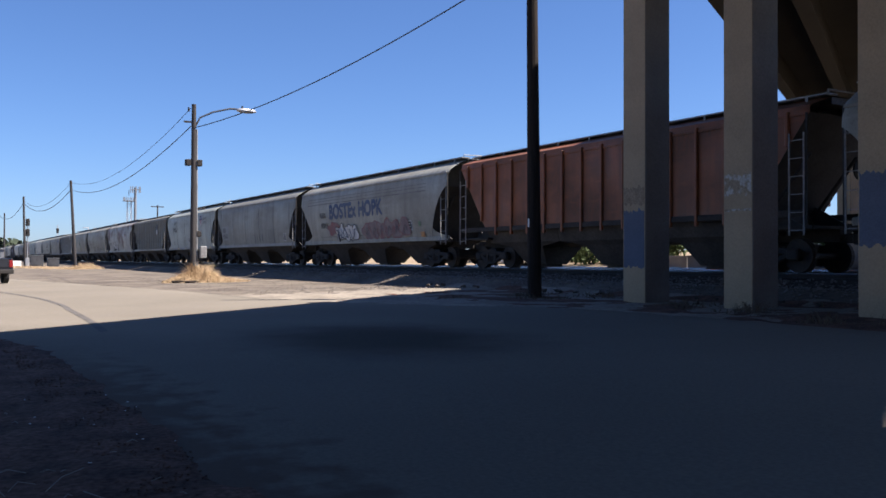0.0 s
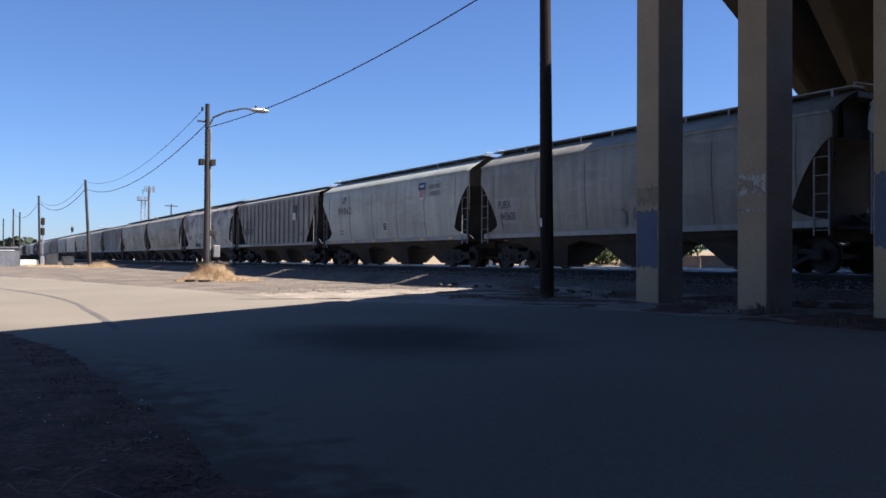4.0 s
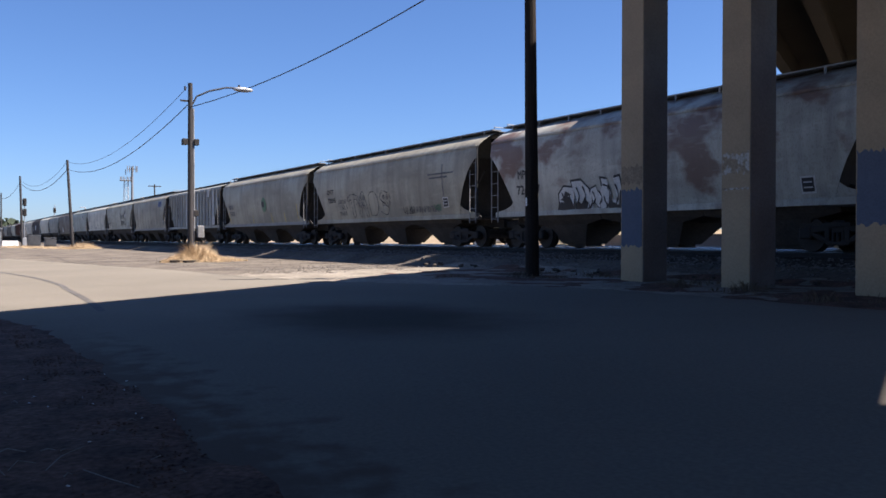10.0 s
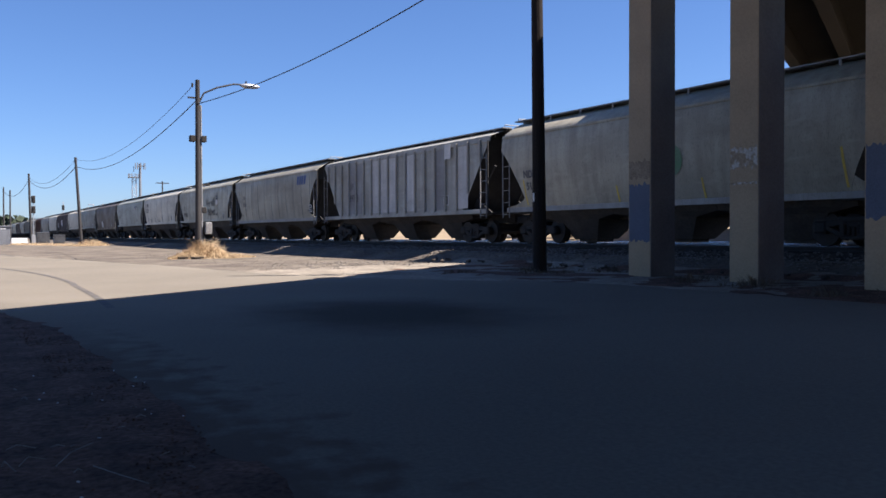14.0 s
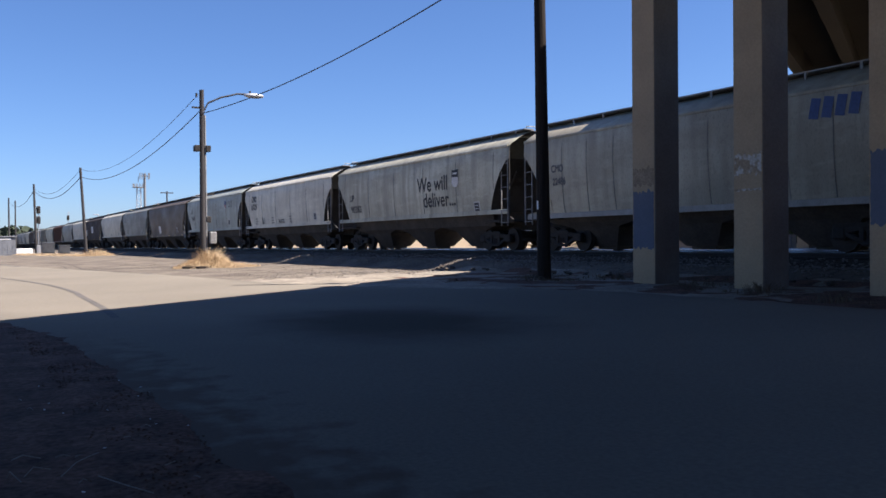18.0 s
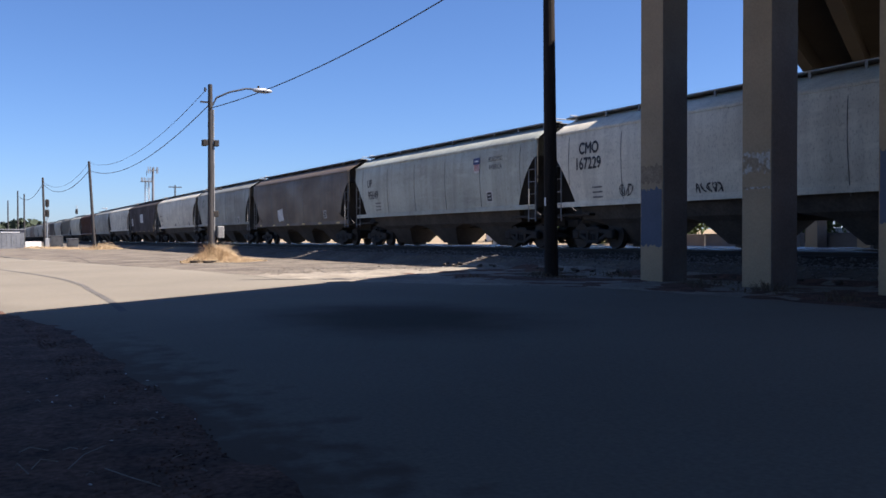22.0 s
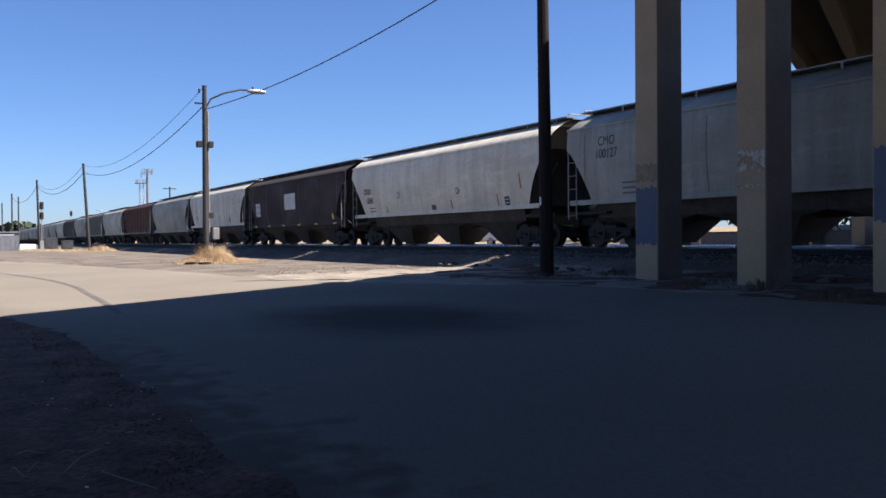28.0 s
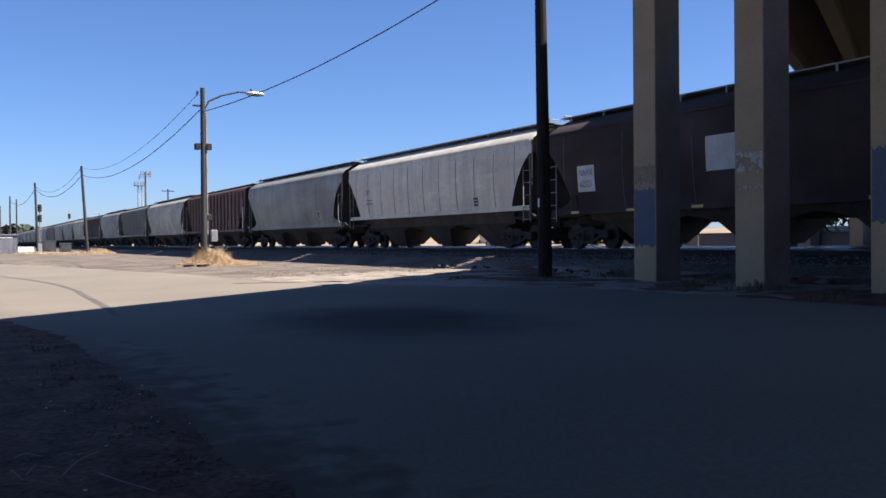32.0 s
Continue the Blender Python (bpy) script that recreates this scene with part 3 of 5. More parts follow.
def hopper(kind, length, body, sill=None, label="", hatches=5, ribs=17, name="covered_hopper_car", yellow=False, seams=0, base=SILL):
    """One covered hopper car, its length measured between couplings; local zero on the rail at its middle."""
    car = tagged(new(name), label, "freight car", "covered hopper train")
    L = length - 0.95
    half = L / 2
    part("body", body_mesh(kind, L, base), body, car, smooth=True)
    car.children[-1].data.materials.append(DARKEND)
    car.children[-1].data.set_sharp_from_angle(angle=radians(32))
    sill = sill or body
    for s in (-1, 1):
        part("side_sill", box(B(), (0, s * (side_y(kind, base) + 0.02), base - 0.02), (L - 0.3, 0.07, 0.17), 0.01), sill, car)
        y0 = side_y(kind, SILL + (TOP - SILL) * 0.835)
        part("roof_flange", box(B(), (0, s * (y0 + 0.012), SILL + (TOP - SILL) * 0.84), (L - 0.1, 0.05, 0.08), 0.01), body, car)
    part("centre_sill", box(B(), (0, 0, 0.96), (length - 1.0, 0.46, 0.36)), UNDER, car)
    # hatch coaming along the roof, running boards beside it, hatches on top; rib-sided cars carry them lower
    crown = TOP - 0.12 if kind == "ribbed" else TOP
    # coaming darker than the body: shade on its near side given as colour
    part("hatch_coaming", box(B(), (0, 0, crown + 0.03), (L - 0.16, 0.9, 0.20), 0.02), ROOFBAND, car, "hatch coaming in a dark tone for its shaded side")
    for s in (-1, 1):
        part("running_board", box(B(), (0, s * 0.64, crown + 0.14), (L + 0.15, 0.42, 0.04)), GRATE, car, "grating roof walkway")
        for i in range(10):
            piece("bracket", "bracket", lambda: box(B(), (0, 0, 0), (0.07, 0.03, 0.32)), GRATE, car, pose(-half + 0.5 + (L - 1.0) * i / 9, s * 0.84, crown - 0.01))
        piece("end_handrail", "end_handrail", lambda: tube(B(), [(0, -0.72, 0), (0, -0.72, 0.15), (0, 0.72, 0.15), (0, 0.72, 0)], 0.02), GRATE, car, pose(s * (half + 0.02), 0, crown + 0.1))
    hw = (L - 1.6) / hatches
    for i in range(hatches):
        at = pose(-half + 0.8 + hw * (i + 0.5), 0, crown + 0.15)
        piece("roof_hatch", ("hatch", round(hw, 1), body.name), lambda: box(B(), (0, 0, 0), (hw - 0.12, 0.66, 0.1), 0.03), body, car, at)
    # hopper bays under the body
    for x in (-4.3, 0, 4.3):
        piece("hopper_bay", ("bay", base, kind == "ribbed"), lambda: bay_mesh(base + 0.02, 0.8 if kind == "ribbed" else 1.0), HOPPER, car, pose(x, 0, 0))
    if kind != "ribbed" and base == SILL:
        y0 = profile(kind)[0][0]
        for s in (-1, 1):
            for t in (-1, 1):
                piece("end_apron", ("apron", kind, round(half, 2), s, t, body.name), lambda: apron_mesh(s, t, half, y0, CORNER[kind][0]), body, car)
    # end frames, ladders
    for s in (-1, 1):
        for t in (-1, 1):
            yy = t * 1.36
            if t < 0:
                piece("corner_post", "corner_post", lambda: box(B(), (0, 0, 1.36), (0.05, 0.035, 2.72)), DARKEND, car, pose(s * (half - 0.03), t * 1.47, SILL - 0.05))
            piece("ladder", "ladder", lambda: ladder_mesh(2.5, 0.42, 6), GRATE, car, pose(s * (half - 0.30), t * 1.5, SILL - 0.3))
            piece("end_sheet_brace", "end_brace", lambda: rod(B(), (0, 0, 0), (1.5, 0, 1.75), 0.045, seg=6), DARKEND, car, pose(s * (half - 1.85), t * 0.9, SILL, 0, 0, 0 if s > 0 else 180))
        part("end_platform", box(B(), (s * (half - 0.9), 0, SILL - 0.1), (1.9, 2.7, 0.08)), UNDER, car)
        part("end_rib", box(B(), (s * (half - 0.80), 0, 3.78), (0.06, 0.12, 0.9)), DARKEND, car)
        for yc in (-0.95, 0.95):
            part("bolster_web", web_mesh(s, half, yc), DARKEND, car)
        piece("coupler", "coupler", coupler_mesh, STEEL, car, pose(s * (half - 0.15), 0, 0.86, 0, 0, 0 if s > 0 else 180))
        truck_at(car, s * (half - 1.65))
    piece("brake_wheel", "brake_wheel", lambda: rod(B(), (0, 0, 0), (0.05, 0, 0), 0.28, seg=12), STEEL, car, pose(half + 0.02, 0.5, 2.6))
    if kind == "ribbed":
        step = (L - 1.2) / (ribs - 1)
        for i in range(ribs):
            x = -half + 0.6 + step * i
            zb = bottom(half - abs(x), kind) + 0.02
            zt = SILL + (TOP - SILL) * 0.87
            for s in (-1, 1):
                piece("rib", ("rib", round(zb, 2), body.name), lambda: box(B(), (0, 0, (zb + zt) / 2), (0.10, 0.11, zt - zb), 0.02), body, car, pose(x, s * 1.46, 0))
    for i in range(seams):
        x = -half + 1.0 + (L - 2.0) * i / max(seams - 1, 1)
        zb = max(bottom(half - abs(x), kind), SILL) + 0.08
        for s in (-1, 1):
            pts = [(x, s * (side_y(kind, zz) + 0.004), zz) for zz in spread(zb, SILL + (TOP - SILL) * 0.85, 7)]
            piece("panel_seam", ("seam", kind, round(abs(x), 2), s, x > 0), lambda: tube(B(), pts, 0.013, 5), GRIME, car)
    if yellow:
        for i in range(6):
            x = -half + 1.5 + (L - 3.0) * i / 5
            part("reflector", box(B(), (x, -(profile(kind)[0][0] + 0.075), SILL - 0.02), (0.42, 0.012, 0.08)), LAMPY, car, "yellow reflector strip")
    return car


CREAM = paint("cream_grey_paint", (0.66, 0.62, 0.50), dirty=0.28, seed=1)
GREY = paint("light_grey_paint", (0.30, 0.302, 0.258), dirty=0.5, seed=2)
TANGREY = paint("tan_grey_paint", (0.375, 0.352, 0.268), dirty=0.55, seed=3)
MIDGREY = paint("mid_grey_paint", (0.285, 0.275, 0.225), dirty=0.6, seed=4)
DUSTGREY = paint("dusty_grey_paint", (0.25, 0.248, 0.208), dirty=0.6, seed=17)
PALEGREY = paint("pale_grey_paint", (0.49, 0.475, 0.365), dirty=0.6, seed=15)
BLUEGREY = paint("blue_grey_paint", (0.41, 0.435, 0.37), dirty=0.35, seed=5)
RUSTWHITE = paint("rusting_white_paint", (0.47, 0.465, 0.405), rust=(0.135, 0.07, 0.05), dirty=0.55, seed=6, blotched=2.1)
ORANGE = paint("rust_red_paint", (0.245, 0.074, 0.022), dirt=(0.085, 0.036, 0.018), rust=(0.11, 0.045, 0.02), dirty=0.9, rusty=0.35, seed=7)
BROWN = paint("dark_brown_paint", (0.135, 0.098, 0.066), dirt=(0.06, 0.048, 0.038), dirty=0.6, seed=8)
BLACKBR = paint("blackish_brown_paint", (0.040, 0.023, 0.019), dirt=(0.018, 0.014, 0.013), dirty=0.8, rough=0.8, seed=9)
RUSTBROWN = paint("rust_brown_paint", (0.135, 0.052, 0.03), dirt=(0.06, 0.038, 0.028), dirty=0.6, rusty=0.2, seed=18)
UMBER = paint("umber_grey_paint", (0.15, 0.125, 0.105), dirt=(0.07, 0.06, 0.05), dirty=0.6, seed=19)
SILVER = paint("dull_silver_paint", (0.37, 0.369, 0.325), dirty=0.55, seed=10)

# joints between cars, metres along the track from the camera's foot at the start
JOINTS = [3.5, -13.6, -30.7, -47.8, -64.47, -80.95, -97.6, -114.45, -131.88, -148.7, -166.0, -181.96, -199.0, -215.2, -232.15, -249.6, -265.82, -283.7, -301.3, -318.4, -335.4, -354.0, -371.6, -389.4, -406.5, -424.6, -440.7, -457.4, -474.5, -492.0]
while len(JOINTS) < 41:
    JOINTS.append(JOINTS[-1] - 17.2)
SPEED = 8.62
SORTS = [
    ("round", GREY, "plain grey rounded covered hopper car"),
    ("ribbed", ORANGE, "rust-red rib-sided covered hopper car with faded paint"),
    ("bow", GREY, "grey covered hopper car with blue and red graffiti"),
    ("flat", DUSTGREY, "grimy grey covered hopper car with a pale sill"),
    ("flat", BLUEGREY, "clean blue-grey covered hopper car with a shield emblem"),
    ("ribbed", MIDGREY, "dirty grey rib-sided covered hopper car"),
    ("round", RUSTWHITE, "rusting white covered hopper car with white graffiti"),
    ("round", TANGREY, "dusty tan-grey covered hopper car with faint graffiti outlines"),
    ("round", TANGREY, "tan-grey covered hopper car with a green oval emblem"),
    ("ribbed", SILVER, "silvery rib-sided covered hopper car"),
    ("arch", TANGREY, "tan-grey covered hopper car with a blue emblem"),
    ("arch", PALEGREY, "grey covered hopper car with a large black slogan"),
    ("flat", CREAM, "pale grey covered hopper car with black numbers and scrawls"),
    ("flat", BLUEGREY, "blue-grey covered hopper car with shield emblem and slogan"),
    ("flat", BROWN, "dark brown covered hopper car with a white paint patch"),
    ("flat", GREY, "streaked grey covered hopper car with dark lettering"),
    ("round", CREAM, "pale cream-grey covered hopper car with rust marks"),
    ("arch", BLACKBR, "blackish-brown covered hopper car with white number panels"),
    ("arch", CREAM, "pale grey covered hopper car with panel seams"),
    ("round", GREY, "plain light grey rounded covered hopper car"),
    ("ribbed", RUSTBROWN, "rust-brown rib-sided covered hopper car"),
    ("round", PALEGREY, "plain pale grey rounded covered hopper car"),
    ("ribbed", MIDGREY, "dirty grey rib-sided covered hopper car"),
    ("round", GREY, "light grey rounded covered hopper car far down the train"),
    ("ribbed", UMBER, "dull grey-brown rib-sided covered hopper car"),
    ("round", PALEGREY, "pale grey rounded covered hopper car far down the train"),
    ("round", GREY, "light grey rounded covered hopper car far down the train"),
    ("flat", GREY, "light grey covered hopper car far down the train"),
    ("flat", BROWN, "dark brown covered hopper car far down the train"),
]
MORE = [("round", GREY), ("flat", MIDGREY), ("flat", GREY), ("round", CREAM), ("flat", BROWN), ("flat", GREY), ("round", TANGREY), ("flat", BLACKBR)]
while len(SORTS) < 40:
    kind, body = MORE[(len(SORTS) * 5 + len(SORTS) // 3) % len(MORE)]
    SORTS.append((kind, body, "covered hopper car in %s far down the train" % body.name.replace("_", " ")))
PALESILL = paint("pale_sill_paint", (0.29, 0.29, 0.275), dirty=0.4, seed=12)
cars, made = [], {}
for i, (kind, body, label) in enumerate(SORTS):
    length = round(JOINTS[i] - JOINTS[i + 1], 1)
    mid = (JOINTS[i] + JOINTS[i + 1]) / 2
    if i > 28:
        key = (kind, body.name)
        if key in made:
            c = copy_thing(made[key], pose(mid, TRACK, RAIL))
            cars.append((tagged(c, label), mid))
            continue
        length = 17.2
    c = hopper(kind, length, body, label=label, seams=11 if i in (10, 18) else 6 if kind in ("flat", "arch") else 0, yellow=i in (4, 14, 17), hatches=5 if kind == "ribbed" else 4, ribs=16 if i == 1 else 18, sill=PALESILL if i in (3, 4, 8, 10) else UNDER if i == 1 else None, base=1.48 if i in (1, 11, 12, 13, 15, 16, 18) else SILL)
    c.matrix_basis = pose(mid, TRACK, RAIL)
    if i > 28:
        made[(kind, body.name)] = c
    cars.append((c, mid))


# ---- lettering and marks on the cars; x from the car's middle, z above the rail ----
# the lettering's common offset along each car
LETTER_SHIFT = [-0.31, -0.21, -0.29, -0.29, -0.2, 0.34, -0.05, -0.2, -0.25, -0.03, 0.18, 0.15, -0.18, -0.39, -0.48, -0.43, -0.32, 0.08, -0.02, -0.37, -0.72, -0.91]
bare = [set(c.children) for c, mid in cars]
INK = mat("dark_blue_ink", (0.06, 0.085, 0.15), (0.09, 0.115, 0.17), 0.7, scale=4)
MAUVE = mat("faded_mauve_graffiti", (0.17, 0.12, 0.125), (0.23, 0.19, 0.18), 0.75, scale=3)
FADED = mat("faded_black_ink", (0.09, 0.09, 0.095), (0.14, 0.14, 0.14), 0.8)
PINK = mat("graffiti_pink", (0.22, 0.09, 0.09), (0.22, 0.14, 0.135), 0.7)
CHALK = mat("graffiti_white", (0.60, 0.60, 0.58), (0.48, 0.48, 0.46), 0.7)
GREEN = mat("emblem_green", (0.10, 0.21, 0.11), (0.13, 0.20, 0.13), 0.7, scale=3)
REDINK = mat("emblem_red", (0.40, 0.06, 0.07), None, 0.6)
NAVY = mat("emblem_navy", (0.05, 0.07, 0.18), None, 0.6)
BLUEINK = mat("emblem_blue", (0.05, 0.085, 0.22), (0.07, 0.11, 0.23), 0.7)
OCHRE = mat("yellow_streak_paint", (0.62, 0.45, 0.08), (0.5, 0.36, 0.08), 0.7)


def out(i, z):
    """How far out a mark at height z sits on the near side of car i."""
    return side_y(SORTS[i][0], min(max(z, SILL), 4.0)) + 0.012


def letters(i, text, x, z, size, ink=BLACKLET, squeeze=0.85, name="lettering", bold=0.0):
    cu = bpy.data.curves.new("lettering", "FONT")
    cu.body, cu.size, cu.align_x, cu.align_y = text, size, "CENTER", "CENTER"
    tmp = bpy.data.objects.new("lettering", cu)
    me = bpy.data.meshes.new_from_object(tmp)
    bpy.data.objects.remove(tmp)
    if bold:
        # heavier strokes: the outline laid on itself a little to each side
        bm = B()
        for k, (dx, dz) in enumerate(((0, 0), (bold, 0), (-bold, 0), (0, bold), (0, -bold))):
            n0 = len(bm.verts)
            bm.from_mesh(me)
            bm.verts.ensure_lookup_table()
            for v in bm.verts[n0:]:
                v.co += Vector((dx, dz, 0.0006 * k))
        bm.to_mesh(me)
        bm.free()
    for v in me.vertices:
        v.co = (v.co.x * squeeze, -out(i, z + v.co.y) - v.co.z - (0.05 if SORTS[i][0] == "ribbed" else 0), v.co.y)
    me.materials.clear()
    me.materials.append(ink)
    ob = new(name, me)
    ob.parent, ob.location = cars[i][0], (x, 0, z)
    return ob


def mark(i, x, z, w, h, ink, name="mark", label="", tilt=0.0, proud=0.0):
    bm = B()
    n = 6
    c, s = math.cos(tilt), math.sin(tilt)
    rows = []
    for k in range(n + 1):
        dz = -h / 2 + h * k / n
        row = []
        for dx in (-w / 2, w / 2):
            px, pz = x + dx * c - dz * s, z + dx * s + dz * c
            row.append(bm.verts.new((px, -out(i, pz) - proud, pz)))
        rows.append(row)
    for a, b in zip(rows, rows[1:]):
        bm.faces.new((a[0], a[1], b[1], b[0]))
    return part(name, bm, ink, cars[i][0], label)


def oval(i, x, z, w, h, ink, proud=0.0, name="emblem", label=""):
    bm = B()
    vs = []
    for k in range(20):
        a = k * math.tau / 20
        pz = z + h / 2 * math.sin(a)
        vs.append(bm.verts.new((x + w / 2 * math.cos(a), -out(i, pz) - 0.012 - proud, pz)))
    bm.faces.new(vs)
    return part(name, bm, ink, cars[i][0], label)


def blob(i, pts, ink, name="graffiti", label="", proud=0.0):
    bm = B()
    bm.faces.new([bm.verts.new((x, -out(i, z) - 0.006 - proud, z)) for x, z in pts])
    bmesh.ops.triangulate(bm, faces=bm.faces)
    return part(name, bm, ink, cars[i][0], label)


def stroke(i, pts, ink, r, name, label):
    """A smooth painted line through the points (x, z)."""
    P = [Vector((x, z)) for x, z in pts]
    fine = []
    for k in range(len(P) - 1):
        p0, p1, p2, p3 = P[max(k - 1, 0)], P[k], P[k + 1], P[min(k + 2, len(P) - 1)]
        for q in range(6):
            t = q / 6
            fine.append(0.5 * ((2 * p1) + (p2 - p0) * t + (2 * p0 - 5 * p1 + 4 * p2 - p3) * t * t + (3 * p1 - p0 - 3 * p2 + p3) * t ** 3))
    fine.append(P[-1])
    bm = B()
    rows = []
    for k, p in enumerate(fine):
        d = fine[min(k + 1, len(fine) - 1)] - fine[max(k - 1, 0)]
        n = Vector((-d.y, d.x)).normalized() * r * (0.7 + 0.3 * math.sin(k * 0.9))
        rows.append([bm.verts.new((q.x, -out(i, q.y) - 0.004, q.y)) for q in (p - n, p + n)])
    for a, b in zip(rows, rows[1:]):
        bm.faces.new((a[0], b[0], b[1], a[1]))
    return part(name, bm, ink, cars[i][0], label)


def scrawl(i, x0, x1, z0, z1, n, ink, seed, r=0.03, name="graffiti", label="painted graffiti line"):
    """A run of looping glyph-like strokes."""
    rnd = random.Random(seed)
    wide = (z1 - z0) * 0.85
    count = max(1, round((x1 - x0) / wide))
    for g in range(count):
        cx = x0 + (x1 - x0) * (g + 0.5) / count
        pts = [(cx + rnd.uniform(-0.5, 0.5) * wide, z0 + (z1 - z0) * f) for f in (1.0, 0.6, 0.05, 0.15, 0.75, 0.95, 0.4, 0.0)]
        last = stroke(i, pts[: rnd.choice((5, 6, 8))], ink, r, name, label)
    return last


def data_panel(i, x, z, w=0.42, h=0.42):
    mark(i, x, z, w, h, CHALK, "data_panel", "white-bordered black data panel")
    mark(i, x, z, w * 0.8, h * 0.8, BLACKLET, "data_field", proud=0.004)
    for k in range(2):
        mark(i, x, z + (k - 0.5) * h * 0.3, w * 0.6, h * 0.08, CHALK, "data_line", proud=0.008)


def fine_print(i, x, z, w, rows=2):
    for k in range(rows):
        mark(i, x, z - 0.16 * k, w, 0.05, FADED, "small_print")


def shield(i, x, z, w, h, striped=True):
    pts = [(-0.5, 0.42), (-0.42, 0.5), (0.42, 0.5), (0.5, 0.42), (0.46, 0.0), (0.5, -0.2), (0.36, -0.42), (0.0, -0.5), (-0.36, -0.42), (-0.5, -0.2), (-0.46, 0.0)]
    blob(i, [(x + a * w, z + b * h) for a, b in pts], CHALK, "emblem", "shield emblem, navy top over red stripes" if striped else "white shield emblem with a dark top", 0.004)
    mark(i, x, z + 0.28 * h, w * 0.98, h * 0.42, NAVY if striped else BLACKLET, "emblem_field", proud=0.014)
    mark(i, x, z + 0.28 * h, w * 0.6, h * 0.10, CHALK, "emblem_bar", proud=0.018)
    for k in range(5 if striped else 0):
        mark(i, x + (k - 2) * w * 0.17, z - 0.14 * h, w * 0.075, h * 0.46, REDINK, "emblem_stripe", proud=0.014)


for i, x, z in ((2, 5.08, 1.82), (3, 6.3, 1.63), (4, 0.27, 1.85), (5, 4.84, 1.75), (6, 5.84, 1.62), (7, 6.0, 1.8), (9, 4.92, 1.72), (10, 6.34, 1.8), (11, 5.6, 1.7), (12, 5.41, 1.86), (13, 5.27, 1.94), (14, 5.33, 1.69), (15, 5.2, 1.7), (16, 6.04, 1.7), (18, 4.33, 1.82), (19, 5.0, 1.8), (20, 5.0, 1.7)):
    data_panel(i, x, z)
data_panel(1, 3.2, 1.9, 0.6, 0.6)
# graffiti car: tall blue letters over red, white and mauve bubble shapes
letters(2, "BOSTEx HOPK", -0.62, 2.74, 1.0, INK, 0.97, "graffiti_letters", 0.05)
letters(2, "FURX", -4.6, 2.62, 0.38, bold=0.006)
letters(2, "850436", -4.45, 2.08, 0.38, bold=0.006)


def bubble(i, x, z, w, h, k, fill, label, line=BLACKLET, rim=0.10, proud=0.0):
    """One puffy graffiti shape with a darker outline."""
    pts = []
    for q in range(18):
        a = q * math.tau / 18
        r = 1 + 0.18 * math.sin(3 * a + k) + 0.10 * math.sin(5 * a + 2.3 * k)
        pts.append((x + w / 2 * r * math.cos(a), z + h / 2 * r * math.sin(a)))
    blob(i, [(x + (px - x) * (1 + rim), z + (pz - z) * (1 + rim)) for px, pz in pts], line, "graffiti_outline", "dark graffiti outline", proud)
    blob(i, pts, fill, "graffiti_patch", label, proud + 0.002)


for k in range(5):
    bubble(2, -3.6 + 0.45 * k, 1.98 - 0.12 * abs(k - 1), 0.85, 0.55, k, PINK, "faded red graffiti", MAUVE, 0.1, 0.004 * k)
for k in range(5):
    bubble(2, -2.7 + 0.52 * k, 1.62 + 0.08 * (k % 2), 0.62, 0.72, 2 * k + 1, CHALK, "white graffiti letter with dark outline", BLACKLET, 0.12, 0.024 + 0.004 * k)
    scrawl(2, -2.9 + 0.52 * k, -2.6 + 0.52 * k, 1.42, 1.85, 4, INK, 70 + k, 0.035).location.y = -0.05
for k in range(6):
    bubble(2, 0.7 + 0.78 * k, 1.66 + 0.1 * (k % 2), 0.95, 0.75, k + 5, MAUVE, "faded mauve graffiti letter", PINK, 0.14, 0.004 * k)
    stroke(2, [(0.6 + 0.78 * k, 1.5), (0.75 + 0.78 * k, 1.85), (0.95 + 0.78 * k, 1.6)], FADED, 0.03, "graffiti", "dark graffiti line").location.y = -0.032
mark(2, 6.2, 1.40, 0.35, 0.22, mat("orange_patch", (0.45, 0.24, 0.10), (0.38, 0.21, 0.1), 0.7), "paint_patch", "orange paint patch", proud=0.05)
mark(2, 6.0, 1.86, 0.2, 0.2, GREEN, "sticker", "small green sticker", proud=0.02)
for z, h in ((3.24, 0.045), (3.40, 0.025), (3.54, 0.025), (1.50, 0.03)):
    mark(2, 0, z, 13.4 - (3.0 if z < 2 else 0), h, GRIME, "panel_line", "dark horizontal panel line")
# reporting marks
mark(3, -5.66, 2.12, 1.6, 0.95, PALESILL, "paint_patch", "pale paint patch behind the number")
letters(3, "FURX", -5.85, 2.34, 0.40, bold=0.008).location.y = -0.004
letters(3, "843605", -5.66, 1.9, 0.40, bold=0.008).location.y = -0.004
scrawl(3, 0.6, 2.5, 1.4, 1.9, 12, FADED, 3, 0.03)
letters(4, "UP", -4.55, 3.34, 0.5, bold=0.008)
letters(4, "9 9 0 6 2", -4.45, 2.77, 0.50, squeeze=0.9, bold=0.010)
letters(4, "BUILDING", 5.25, 3.42, 0.27, FADED)
letters(4, "AMERICA", 5.25, 3.12, 0.27, FADED)
fine_print(4, -5.0, 1.78, 0.6)
shield(4, 4.11, 3.28, 0.66, 0.78)
letters(5, "U  P", -5.45, 2.72, 0.55, squeeze=1.2, bold=0.02)
letters(5, "8 3 8 2 8", -5.25, 2.12, 0.55, squeeze=1.15, bold=0.02)
mark(5, 3.8, 3.28, 0.55, 0.45, BLACKLET, "emblem", "dark emblem over a white field", proud=0.09)
mark(5, 3.8, 2.83, 0.5, 0.42, CHALK, "emblem_field", proud=0.09)
